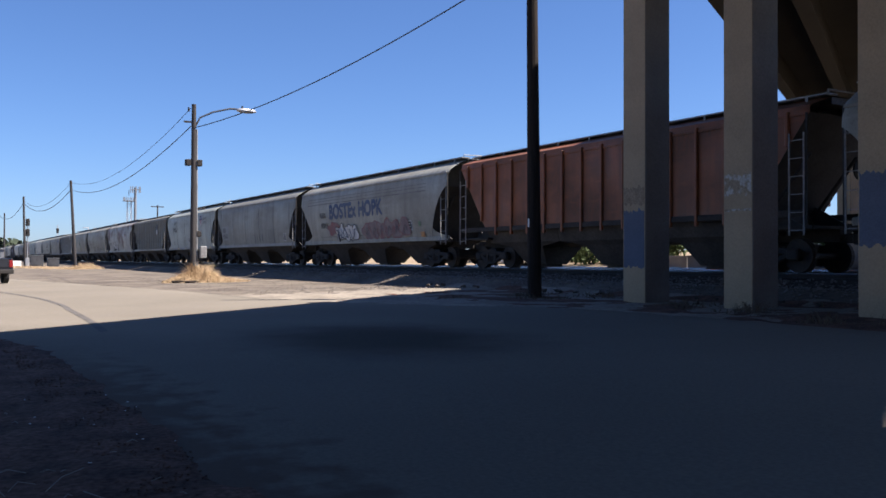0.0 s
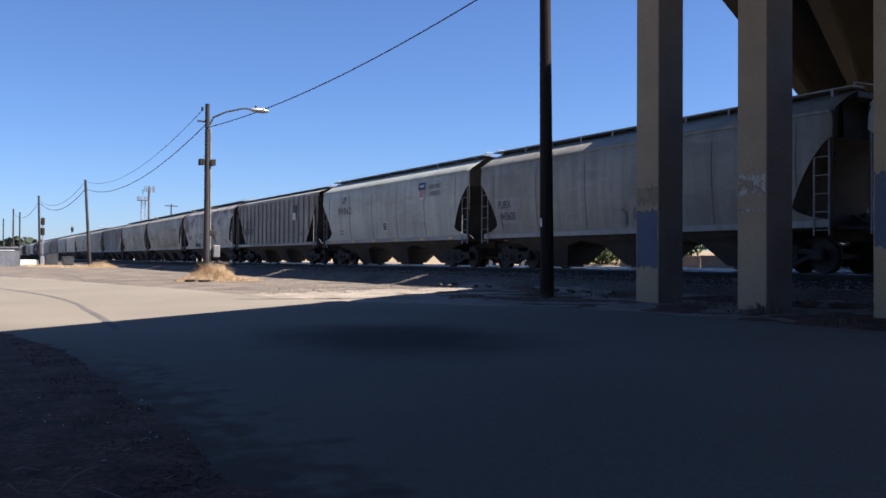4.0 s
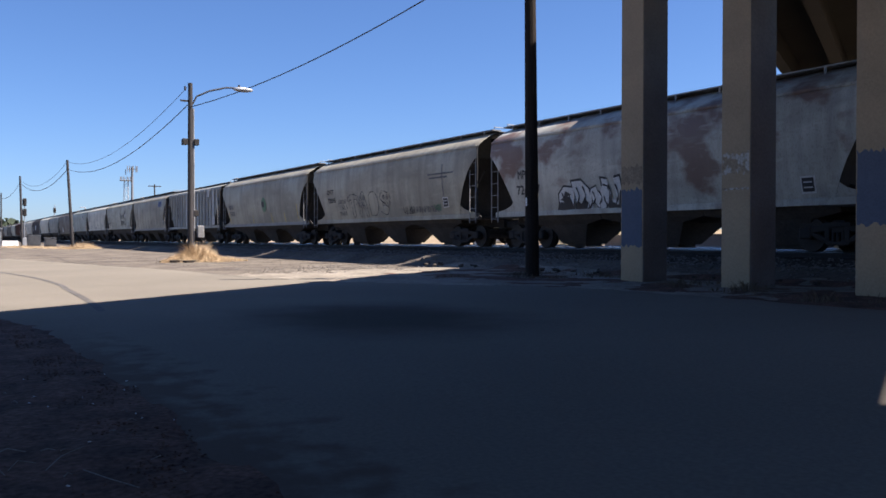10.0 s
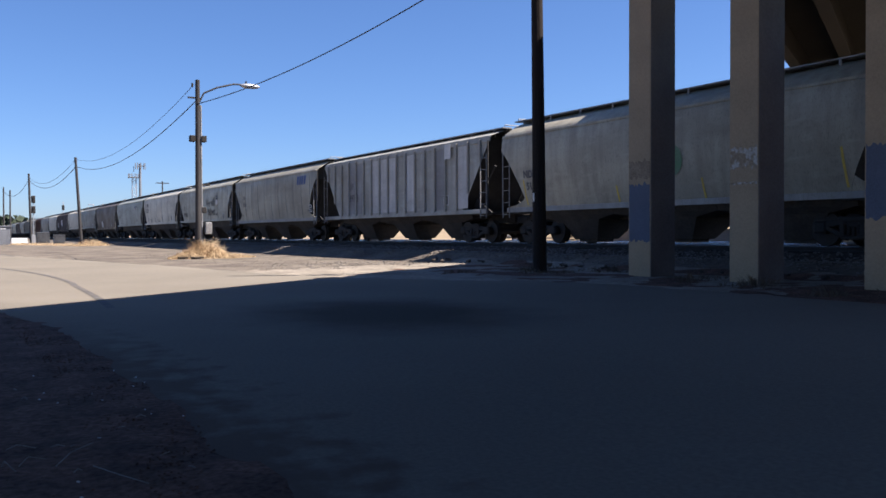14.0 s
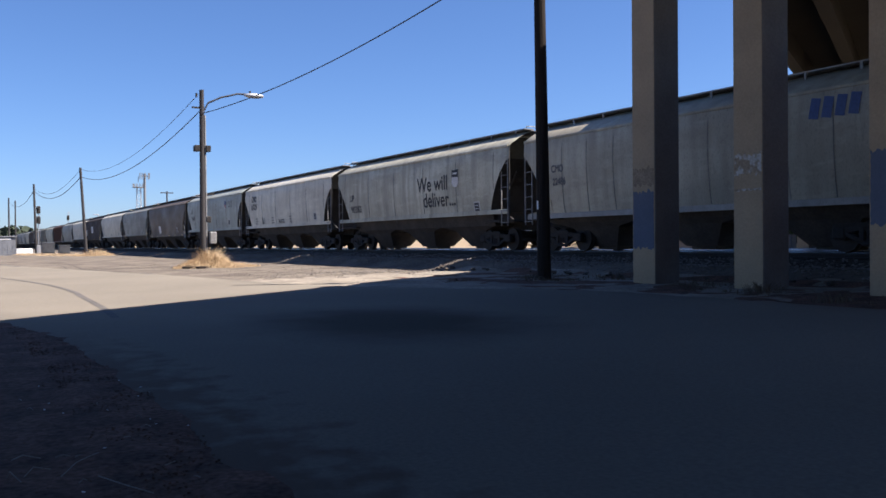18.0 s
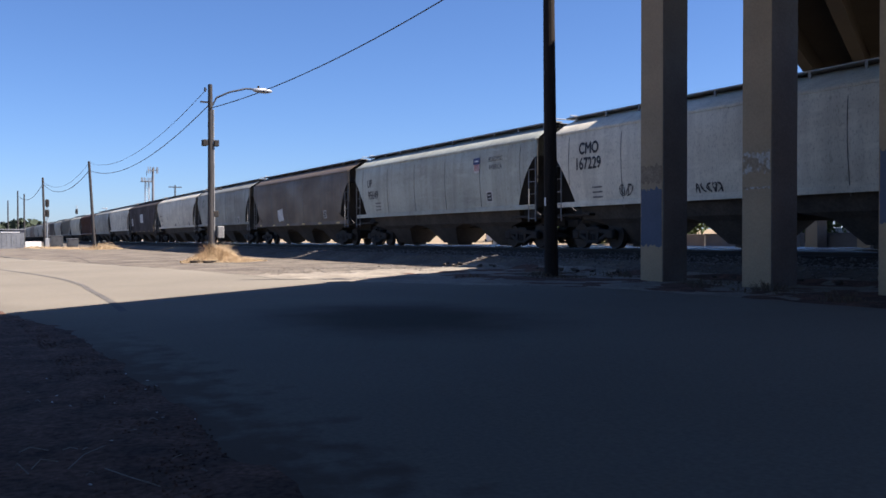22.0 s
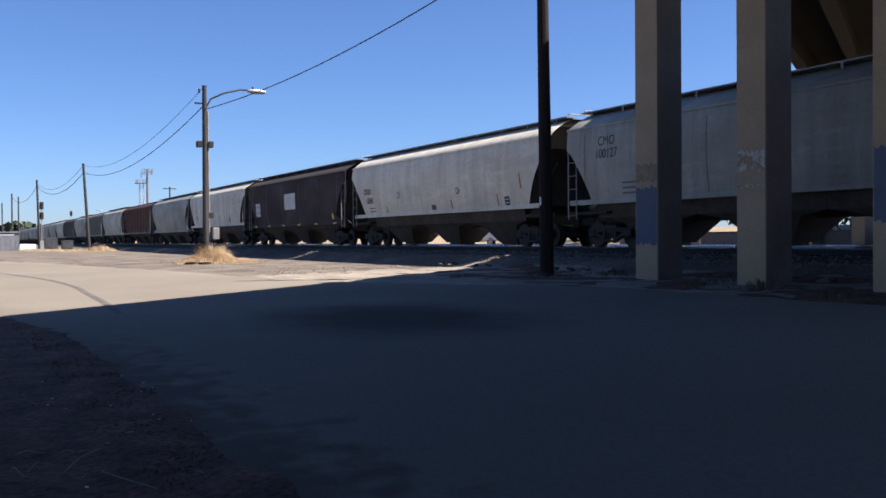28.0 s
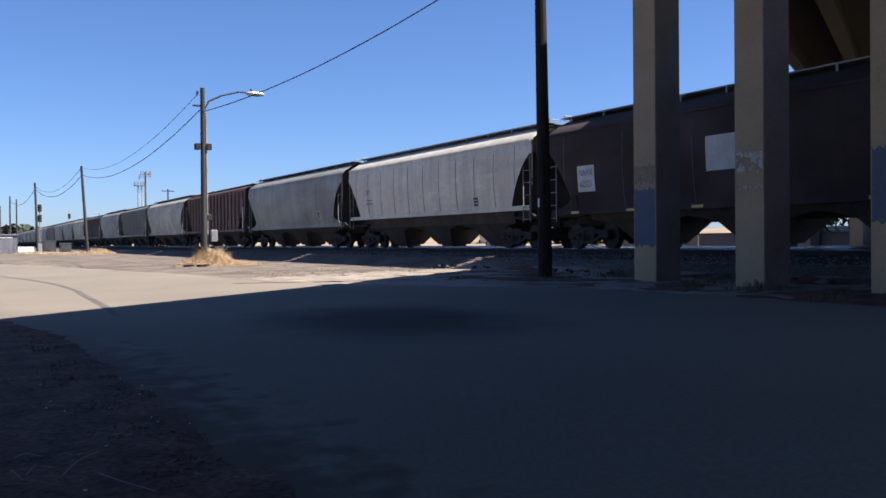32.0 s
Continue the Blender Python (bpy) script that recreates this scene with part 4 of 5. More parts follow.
letters(6, "MP", -5.86, 2.56, 0.42, bold=0.012)
letters(6, "724217", -5.52, 2.02, 0.44, squeeze=1.05, bold=0.012)
THROWUP = (
    ((-0.45, 0.25), (-0.2, 0.52), (0.35, 0.46), (0.42, 0.2), (0.05, 0.16), (0.4, -0.1), (0.38, -0.45), (-0.1, -0.56), (-0.48, -0.42), (-0.4, -0.12), (-0.05, -0.1), (-0.42, 0.05)),
    ((-0.42, 0.48), (0.1, 0.5), (0.46, 0.2), (0.48, -0.25), (0.2, -0.5), (-0.45, -0.48), (-0.3, -0.1), (-0.36, 0.2)),
    ((-0.48, -0.5), (-0.4, 0.4), (-0.15, 0.5), (0.0, 0.2), (0.18, 0.52), (0.44, 0.42), (0.5, -0.48), (0.2, -0.52), (0.16, -0.15), (0.0, -0.3), (-0.18, -0.12), (-0.2, -0.5)),
    ((-0.46, 0.5), (-0.15, 0.46), (-0.12, -0.15), (0.1, -0.2), (0.16, 0.48), (0.46, 0.52), (0.42, -0.3), (0.15, -0.54), (-0.25, -0.5), (-0.48, -0.2)),
)
for k, g in enumerate(THROWUP):
    # crowded letters of uneven height, leaning into one another
    x, z, tall, lean = -3.45 + 0.78 * k, (1.60, 1.72, 1.62, 1.70)[k], (0.82, 0.95, 0.7, 1.0)[k], (0.25, -0.1, 0.3, -0.2)[k]
    for grow, ink, name, label, proud in ((1.16, BLACKLET, "graffiti_outline", "black graffiti outline", 0.0), (1.0, CHALK, "graffiti_patch", "white graffiti fill", 0.003)):
        blob(6, [(x + (a + lean * b) * 0.92 * grow, z + b * tall * grow) for a, b in g], ink, name, label, proud + 0.002 * k)
    for dx in (-0.2, 0.12):
        stroke(6, [(x + dx, z + 0.3 * tall), (x + dx + 0.1, z - 0.02), (x + dx - 0.06, z - 0.3 * tall)], BLACKLET, 0.035, "graffiti", "black graffiti line").location.y = -0.016
shield(6, 4.59, 2.92, 0.42, 0.72)
letters(7, "CHTT", -5.6, 2.7, 0.32, squeeze=1.0, bold=0.012)
letters(7, "720345", -5.5, 2.27, 0.34, squeeze=1.0, bold=0.012)
for k, (a, b, z) in enumerate(((-4.7, -3.7, 2.2), (-4.6, -3.6, 1.9), (-4.7, -3.8, 1.6), (-2.2, -1.5, 2.3), (-2.3, -1.6, 2.0), (0.3, 1.2, 2.25), (0.3, 1.1, 1.95))):
    scrawl(7, a, b, z - 0.12, z + 0.1, 5, FADED, 110 + k, 0.018)
GLYPHS = (
    ((-0.55, 2.35), (-0.1, 2.5), (0.55, 2.42), (0.5, 2.2), (0.15, 2.22), (0.2, 1.5), (-0.1, 1.42), (-0.15, 2.2), (-0.55, 2.15), (-0.55, 2.35)),
    ((-0.5, 1.45), (-0.2, 2.4), (0.15, 2.5), (0.5, 1.5), (0.25, 1.42), (0.1, 1.8), (-0.15, 1.78), (-0.25, 1.42), (-0.5, 1.45)),
    ((-0.4, 1.45), (-0.42, 2.4), (0.2, 2.5), (0.5, 2.1), (0.45, 1.7), (0.1, 1.42), (-0.4, 1.45)),
    ((0.45, 2.4), (-0.1, 2.52), (-0.42, 2.2), (0.1, 1.9), (0.4, 1.7), (0.1, 1.42), (-0.45, 1.6)),
)
for k, g in enumerate(GLYPHS):
    x = -2.95 + 1.15 * k
    stroke(7, [(x + a, b) for a, b in g], BLACKLET, 0.022, "graffiti", "black graffiti outline")
stroke(7, [(-2.6, 1.95), (-2.3, 2.1), (-2.1, 1.8), (-1.8, 2.0), (-1.5, 1.75)], FADED, 0.02, "graffiti", "thin graffiti line")
mark(7, 5.75, 2.98, 2.1, 0.07, FADED, "small_print"), mark(7, 5.55, 2.83, 1.5, 0.07, FADED, "small_print")
mark(7, 5.9, 2.5, 0.09, 1.7, GRIME, "panel_seam", "dark grimy panel seam")
scrawl(7, 2.2, 3.4, 1.42, 1.72, 9, BLACKLET, 133, 0.024)
scrawl(7, 5.0, 5.6, 1.5, 1.75, 9, GREEN, 134, 0.03)
scrawl(7, 3.4, 5.4, 1.45, 1.7, 16, FADED, 131, 0.022)
oval(8, 1.10, 2.42, 0.85, 0.92, GREEN, label="green oval emblem")
mark(8, 0.95, 2.45, 0.42, 0.34, BLACKLET, "emblem_field", proud=0.02)
letters(8, "NDYX", -5.7, 2.42, 0.36, FADED, 1.0, bold=0.014)
letters(8, "515203", -5.55, 2.0, 0.36, FADED, 1.0, bold=0.014)
for x, z, h in ((-6.2, 1.8, 0.9), (-1.32, 1.56, 0.5), (2.21, 1.56, 0.6), (4.47, 1.55, 0.6), (6.6, 1.85, 0.95)):
    mark(8, x, z, 0.07, h, OCHRE, "yellow_streak", "yellow vertical paint streak", 0.08)
SHEET = paint("pale_replacement_sheet", (0.52, 0.52, 0.50), dirty=0.35, seed=21)
DULLSHEET = paint("dull_side_sheet", (0.25, 0.25, 0.25), dirty=0.5, seed=22)
rib_step = (JOINTS[9] - JOINTS[10] - 0.95 - 1.2) / 17
for k, sheet in ((6, SHEET), (7, SHEET), (8, SHEET), (10, SHEET), (3, DULLSHEET), (4, DULLSHEET), (13, DULLSHEET), (15, SHEET)):
    xs_ = rib_step * (k + 0.5) - rib_step * 8.5 - LETTER_SHIFT[9]
    mark(9, xs_, 2.60, rib_step - 0.11, 2.5, sheet, "side_sheet", "replaced side sheet between two ribs")
letters(9, "UP", -4.5, 2.7, 0.5)
letters(9, "89913", -4.22, 2.12, 0.5)
mark(9, 5.2, 3.7, 0.5, 0.6, CHALK, "paint_patch", "white paint patch", proud=0.09)
for k in range(4):
    mark(10, 4.53 + 0.36 * k, 3.44, 0.27, 0.5, BLUEINK, "emblem_block", "slanted blue emblem block", -0.15)
letters(10, "CMO", -5.64, 2.78, 0.34, FADED, bold=0.012)
letters(10, "22486", -5.56, 2.34, 0.34, FADED, bold=0.012)
letters(11, "We will", 2.1, 2.78, 0.86, BLACKLET, 0.98, bold=0.014)
letters(11, "deliver...", 2.62, 2.10, 0.86, BLACKLET, 0.95, bold=0.014)
shield(11, 4.05, 2.92, 0.52, 0.72, False)
letters(11, "UP", -6.3, 2.56, 0.48, bold=0.014)
letters(11, "90382", -5.85, 2.0, 0.46, squeeze=1.1, bold=0.014)
letters(12, "CMO", -5.38, 3.26, 0.52, bold=0.02)
letters(12, "167229", -5.42, 2.76, 0.53, bold=0.016)
scrawl(12, -3.9, -3.3, 1.65, 2.0, 6, BLACKLET, 12, 0.022)
scrawl(12, -0.7, 0.3, 1.6, 1.85, 7, BLACKLET, 13, 0.025)
for x in (-5.0, -1.8, 1.4):
    fine_print(12, x, 1.98, 0.5, 3)
letters(13, "UP", -5.8, 3.02, 0.52, bold=0.008)
letters(13, "95649", -5.42, 2.44, 0.55, bold=0.006)
fine_print(13, -4.9, 2.05, 0.6, 3)
shield(13, 4.4, 3.2, 0.5, 0.6)
letters(13, "BUILDING", 5.75, 3.36, 0.26, FADED)
letters(13, "AMERICA", 5.75, 3.06, 0.26, FADED)
mark(14, -2.2, 1.80, 1.0, 0.72, CHALK, "paint_patch", "white square paint patch", 0.08)
letters(15, "CMO", -5.1, 3.36, 0.42)
letters(15, "100127", -5.1, 2.96, 0.42)
fine_print(15, -4.0, 2.0, 0.8, 3)
letters(16, "CRDX", -6.2, 2.62, 0.38, bold=0.006)
letters(16, "13345", -6.0, 2.18, 0.38, bold=0.006)
fine_print(16, -5.8, 1.82, 0.6)
oval(16, -2.86, 2.32, 0.26, 0.3, FADED), oval(16, -2.86, 2.32, 0.19, 0.22, CHALK, 0.004)
oval(16, 2.48, 2.26, 0.26, 0.3, FADED), oval(16, 2.48, 2.26, 0.19, 0.22, CHALK, 0.004)
mark(16, 0.36, 1.62, 0.4, 0.3, FADED, "paint_patch")
RUSTMARK = mat("rust_streak", (0.30, 0.14, 0.06), (0.24, 0.12, 0.06), 0.9)
for x, z in ((-4.2, 1.6), (1.9, 1.65), (5.4, 1.7), (7.0, 2.4)):
    mark(16, x, z, 0.07, 0.55, RUSTMARK, "rust_streak", "orange rust streak", 0.08)
mark(17, -6.25, 2.28, 0.86, 0.85, CHALK, "number_panel", "white number panel")
letters(17, "NAHX", -6.25, 2.46, 0.30).location.y = -0.004
letters(17, "62321", -6.25, 2.1, 0.30).location.y = -0.004
mark(17, -0.1, 2.62, 1.9, 0.95, CHALK, "paint_patch", "large white paint patch")
mark(17, 6.6, 1.58, 0.5, 0.32, LAMPY, "reflector", "yellow reflector")
letters(18, "CRT", -5.7, 2.67, 0.32, FADED)
fine_print(18, -5.5, 2.3, 0.7)
for i in (19, 20, 21):
    letters(i, "UP", -5.5, 2.7, 0.4, FADED)

for (c, mid), own, dx in zip(cars, bare, LETTER_SHIFT):
    for ob in c.children:
        if ob not in own:
            ob.location.x += dx

# ---- lamp, boxes and grass at the lamp pole ----
LX, LY = -43.2, 11.16
ARMSTEEL = mat("dark_weathered_steel", (0.075, 0.078, 0.085), (0.05, 0.052, 0.057), 0.6, 0.4, scale=3, fine=30, grain=0.1)
arm = tube(B(), [(0, 0.1, 7.6), (0.03, 0.3, 8.0), (0.12, 0.9, 8.3), (0.22, 1.7, 8.52), (0.28, 2.1, 8.52)], 0.045, 8)
part("lamp_arm", arm, ARMSTEEL, lp, "curved dark steel lamp arm")
bm = B()
bmesh.ops.create_uvsphere(bm, u_segments=14, v_segments=8, radius=1, matrix=Matrix.Translation((0.32, 2.5, 8.47)) @ Matrix.Diagonal((0.17, 0.52, 0.13, 1)))
head = part("lamp_head", bm, GALV, lp, "grey cobra-head street lamp", smooth=True)
part("photocell", rod(B(), (0.32, 2.3, 8.57), (0.32, 2.3, 8.69), 0.05), STEEL, head)
part("wire_bracket", box(B(), (0, -0.2, 7.75), (0.08, 0.55, 0.08)), STEEL, lp)
for sgn in (-1, 1):
    part("pole_box", box(B(), (0, sgn * 0.27, 5.78), (0.34, 0.24, 0.30), 0.02), STEEL, lp, "dark equipment box on the pole")
part("meter_box", box(B(), (0.1, 0.46, 1.46), (0.22, 0.32, 0.58), 0.03), GRATE, lp, "pale grey metal meter box")
part("conduit", rod(B(), (0.05, 0.17, 0.2), (0.05, 0.14, 7.4), 0.042), GRATE, lp, "pale grey cable riser up the pole")
part("conduit_head", box(B(), (0, 0.26, 2.35), (0.2, 0.25, 0.3), 0.03), STEEL, lp)
part("bracket", rod(B(), (0, 0.12, 3.52), (0, 0.46, 3.58), 0.025), STEEL, lp)
part("sensor", box(B(), (0, 0.5, 3.58), (0.08, 0.14, 0.09), 0.01), STEEL, lp, "small dark sensor")
part("insulator", rod(B(), (0, -0.25, 8.25), (0, -0.25, 8.45), 0.05), STEEL, lp)
part("pole_tag", box(B(), (0.0, -0.175, 2.05), (0.06, 0.02, 0.22)), WHITE, near_pole, "small white number tags")


def tuft(name, x, y, r, h, n, seed, label, kind=""):
    """A heap of dry grass blades, each a thin bent strip."""
    rnd = random.Random(seed)
    verts, faces = [], []
    for _ in range(n):
        a, d = rnd.uniform(0, math.tau), r * math.sqrt(rnd.random())
        px, py = x + d * math.cos(a), y + d * math.sin(a)
        k = max(0.12, 1 - (d / r) ** 1.3)
        hh = h * k * rnd.uniform(0.5, 1.15) + 0.06
        la, ll = rnd.uniform(0, math.tau), hh * rnd.uniform(0.2, 0.9)
        dx, dy = math.cos(la) * ll, math.sin(la) * ll
        w = rnd.uniform(0.006, 0.016)
        z = ground_z(px, py) - 0.03
        b = len(verts)
        wx, wy = -math.sin(la + 1) * w, math.cos(la + 1) * w
        verts += [(px - wx, py - wy, z), (px + wx, py + wy, z), (px + dx * 0.4 + wx * 0.7, py + dy * 0.4 + wy * 0.7, z + hh * 0.65), (px + dx * 0.4 - wx * 0.7, py + dy * 0.4 - wy * 0.7, z + hh * 0.65), (px + dx, py + dy, z + hh)]
        faces += [(b, b + 1, b + 2, b + 3), (b + 3, b + 2, b + 4)]
    me = bpy.data.meshes.new(name)
    me.from_pydata(verts, [], faces)
    me.materials.append(STRAW)
    return tagged(new(name, me), label, "dry grass", kind=kind)


tuft("grass_clump", LX + 0.35, LY + 0.2, 1.2, 0.95, 5000, 1, "tall heap of straw-yellow dry grass round the lamp pole", "stuff")
tuft("grass_clump", LX + 1.2, LY + 0.9, 1.5, 0.28, 1300, 2, "low straw-yellow dry grass beside the lamp pole", "stuff")
tuft("grass_clump", LX + 0.7, LY - 0.45, 1.15, 0.5, 2200, 3, "flattened straw-yellow dry grass by the lamp pole", "stuff")
for k in range(14):
    tuft("grass_clump", -97 - 2.4 * k, 13.6 - 0.33 * k + 0.5 * math.sin(k * 2.1), 1.9, 0.35, 300, 10 + k, "dry brown grass along the far verge", "stuff")
tuft("grass_clump", -96.4, 14.0, 1.9, 0.85, 1500, 60, "brown dry weeds at the foot of the pole", "stuff")
rnd = random.Random(8)
for k in range(9):
    bm = box(B(), (0, 0, 0), (0.35, 0.35, 0.10), 0.03)
    tagged(part("scrap_wood", bm, DARKWOOD, at=pose(LX + 1.7 + rnd.uniform(-0.4, 0.4), LY - 1.15 + 0.16 * k, G(9.5) + 0.05, 0, 0, rnd.uniform(0, 90))), "dark piece of broken scrap wood in the dirt", "debris", "scrap wood by the lamp pole")


def litter(name, n, area, size, material, seed, label, flat=0.6):
    """Loose stones as small uneven octahedra."""
    rnd = random.Random(seed)
    verts, faces = [], []
    for _ in range(n):
        x, y, z = area(rnd)
        s = size * rnd.uniform(0.5, 1.6)
        q = Euler((rnd.uniform(0, 3), rnd.uniform(0, 3), rnd.uniform(0, 6))).to_matrix()
        b = len(verts)
        for v in ((1, 0, 0), (-1, 0, 0), (0, 1, 0), (0, -1, 0), (0, 0, 1), (0, 0, -1)):
            p = q @ (Vector(v) * s * rnd.uniform(0.7, 1.1))
            verts.append((x + p.x, y + p.y, z + p.z * flat))
        for i in (0, 1):
            for j in (2, 3):
                for k in (4, 5):
                    f = (b + i, b + j, b + k)
                    faces.append(f if (i + j + k) % 2 else f[::-1])
    me = bpy.data.meshes.new(name)
    me.from_pydata(verts, [], faces)
    me.materials.append(material)
    return tagged(new(name, me), label, "stones", kind="stuff")


def bank_z(y):
    for (ya, za), (yb, zb) in zip(prof, prof[1:]):
        if ya <= y <= yb:
            return za + (zb - za) * (y - ya) / (yb - ya)
    return ground_z(0, y)


def on_bank(r):
    x, y = r.uniform(-62, -3), 17.3 + r.gauss(0, 0.45)
    y = min(max(y, 16.3), 18.9)
    return x, y, max(bank_z(y), ground_z(x, y)) + 0.02


PALESTONE = mat("grey_blue_stone", (0.20, 0.185, 0.17), (0.11, 0.10, 0.092), 0.9, scale=6, fine=30, world_space=True)
litter("ballast_stones", 8000, on_bank, 0.034, PALESTONE, 21, "loose grey crushed stones on the track bank")
litter("ballast_stones", 70, lambda r: (r.uniform(-30, -6), r.uniform(14.9, 16.9), ground_z(0, 16) + 0.05), 0.09, STONE, 22, "larger grey rocks at the foot of the bank")
litter("verge_gravel", 1500, lambda r: (lambda x, y: (x, y, ground_z(x, y)))(r.uniform(-55, -12), r.uniform(8.8, 15.5)), 0.018, DIRT, 23, "scattered pebbles on the dry dirt strip")

DUST = mat("pale_dusty_gravel", (0.25, 0.22, 0.176), (0.165, 0.145, 0.116), 0.95, scale=0.9, fine=9, bump=0.5, spec=0.1, world_space=True)


def dust_z(x, y):
    """A low spill of pale gravel between the road and the bank, thinning to nothing at its edges."""
    edge = min(y - far_edge(x) + 0.1, 16.3 - y, (x + 27) * 0.2, -10 - x) + 0.7 * noise.noise((x * 0.35, y * 0.7, 3)) + 0.4 * noise.noise((x * 1.1, y * 1.9, 6))
    return rough_z(x, y) + 0.012 + min(0.03, 0.12 * edge) + 0.012 * noise.noise((x * 3.3, y * 4.1, 9))


tagged(part("gravel_spill", grid_mesh(B(), spread(-31, -9, 130), spread(7.6, 16.4, 70), dust_z), DUST, smooth=True), "pale dusty gravel spread between the road and the bank", "gravel", kind="structure")
litter("spill_stones", 2600, lambda r: (lambda x, y: (x, y, ground_z(x, y) + 0.01))(r.uniform(-32, -11), r.uniform(9.5, 16.2)), 0.022, PALESTONE, 27, "pale stones strewn over the dusty strip")

SOIL = mat("dark_verge_soil", (0.135, 0.080, 0.058), (0.07, 0.045, 0.035), 0.95, scale=2.6, fine=22, bump=0.9, grain=0.45, spec=0.1, world_space=True)


def soil_z(x, y):
    return G(y) + 0.012 + 0.02 * noise.noise((x * 1.3, y * 1.7, 2)) + 0.012 * noise.noise((x * 5, y * 6, 2)) - 0.30 * max(0, y - near_edge(x) - 0.16 - 0.35 * noise.noise((x * 0.8, 3, 1)) - 0.2 * noise.noise((x * 3.1, y, 6)))


bm = grid_mesh(B(), spread(-24, 6, 160), spread(-3.1, 1.5, 46), soil_z)
tagged(part("verge", bm, SOIL, smooth=True), "dark brown soil verge with leaf litter beside the road", "verge", kind="structure")

# dark soil and dry weeds along the foot of the columns


def foot_z(x, y):
    edge = min(y - far_edge(x) - 0.1 + 0.35 * noise.noise((x * 0.9, 5, 1)), 16.1 - y + 0.4 * noise.noise((x * 0.7, 1, 5)), x + 24, 4 - x)
    return ground_z(x, y) + 0.02 + min(0.0, 0.3 * edge) + 0.05 * noise.noise((x * 0.7, y * 0.9, 4)) + 0.02 * noise.noise((x * 4, y * 4, 4))


tagged(part("column_verge", grid_mesh(B(), spread(-24.5, 4.5, 120), spread(11.8, 16.4, 36), foot_z), SOIL, smooth=True), "dark soil strip with dry weeds at the foot of the columns", "verge", kind="structure")
WEED = mat("dull_dry_weed", (0.12, 0.092, 0.062), (0.075, 0.058, 0.042), 0.9, scale=4, fine=20)
rnd = random.Random(52)
for k in range(26):
    wx = rnd.uniform(-21, -4)
    tuft("dry_weeds", wx, max(far_edge(wx) + 0.35, rnd.gauss(13.9, 0.8)), rnd.uniform(0.35, 0.9), rnd.uniform(0.12, 0.3), 90, 500 + k, "dull brown dry weeds at the foot of the bank", "stuff").data.materials[0] = WEED

litter("verge_gravel", 1300, lambda r: (lambda x, y: (x, y, ground_z(x, y) + 0.012))(r.uniform(-16, -2.0), r.uniform(0.1, 1.5)), 0.008, SOIL, 24, "dark pebbles on the dirt verge")
litter("soil_crumbs", 2600, lambda r: (lambda x, y: (x, y, G(y) + 0.012))(-r.uniform(2.5, 15), 0.9 + abs(r.gauss(0, 0.42))), 0.009, SOIL, 41, "crumbs of brown soil strewn along the road edge")

# small pale litter and dry twigs on the dirt verge
rnd = random.Random(31)
PAPER = mat("pale_litter", (0.62, 0.60, 0.56), (0.5, 0.48, 0.45), 0.8)
for k in range(16):
    x = -rnd.uniform(4.2, 8.5)
    y = 0.3 + rnd.random() * 0.9 + 0.04 * abs(x)
    bm = box(B(), (0, 0, 0.006), (rnd.uniform(0.01, 0.022), rnd.uniform(0.006, 0.012), 0.005), 0.001)
    tagged(part("paper_scrap", bm, PAPER, at=pose(x, y, G(y) + 0.022, rnd.uniform(-15, 15), rnd.uniform(-15, 15), rnd.uniform(0, 180))), "tiny pale scrap of litter on the dirt", "litter", "litter on the verge")


TWIG = mat("grey_twig", (0.24, 0.21, 0.17), (0.2, 0.18, 0.15), 0.9)


def twig(a, b, bend):
    mid = (Vector(a) + Vector(b)) / 2 + Vector(bend)
    ob = part("dry_twig", tube(B(), [Vector(a), mid, Vector(b)], 0.003, 5), TWIG)
    return tagged(ob, "thin pale dry twig lying on the dirt", "twig", "twigs on the verge")


def on(x, y, dz=0.03):
    return (x, y, G(y) + dz)


TW = [((-5.05, 0.55), (-5.5, 0.80), 0.02), ((-4.95, 0.72), (-4.45, 0.90), 0.01), ((-5.6, 0.35), (-5.55, 0.50), 0.03), ((-5.15, 0.38), (-5.25, 0.52), 0.04), ((-5.2, 0.30), (-5.05, 0.36), 0.05)]
for a, b, hh in TW:
    twig(on(*a), on(*b), (0.02, -0.02, hh))
for k in range(12):
    x, y = -rnd.uniform(4.0, 8.0), rnd.uniform(0.25, 1.3)
    a, l = rnd.uniform(0, 3.14), rnd.uniform(0.03, 0.10)
    twig(on(x, y), on(x + l * math.cos(a), y + l * math.sin(a)), (0, 0, rnd.uniform(0, 0.02)))

# tyre marks on the sunlit road
RUBBER = mat("tyre_rubber_mark", (0.068, 0.062, 0.054), (0.10, 0.09, 0.078), 0.9, scale=3, fine=20, world_space=True)


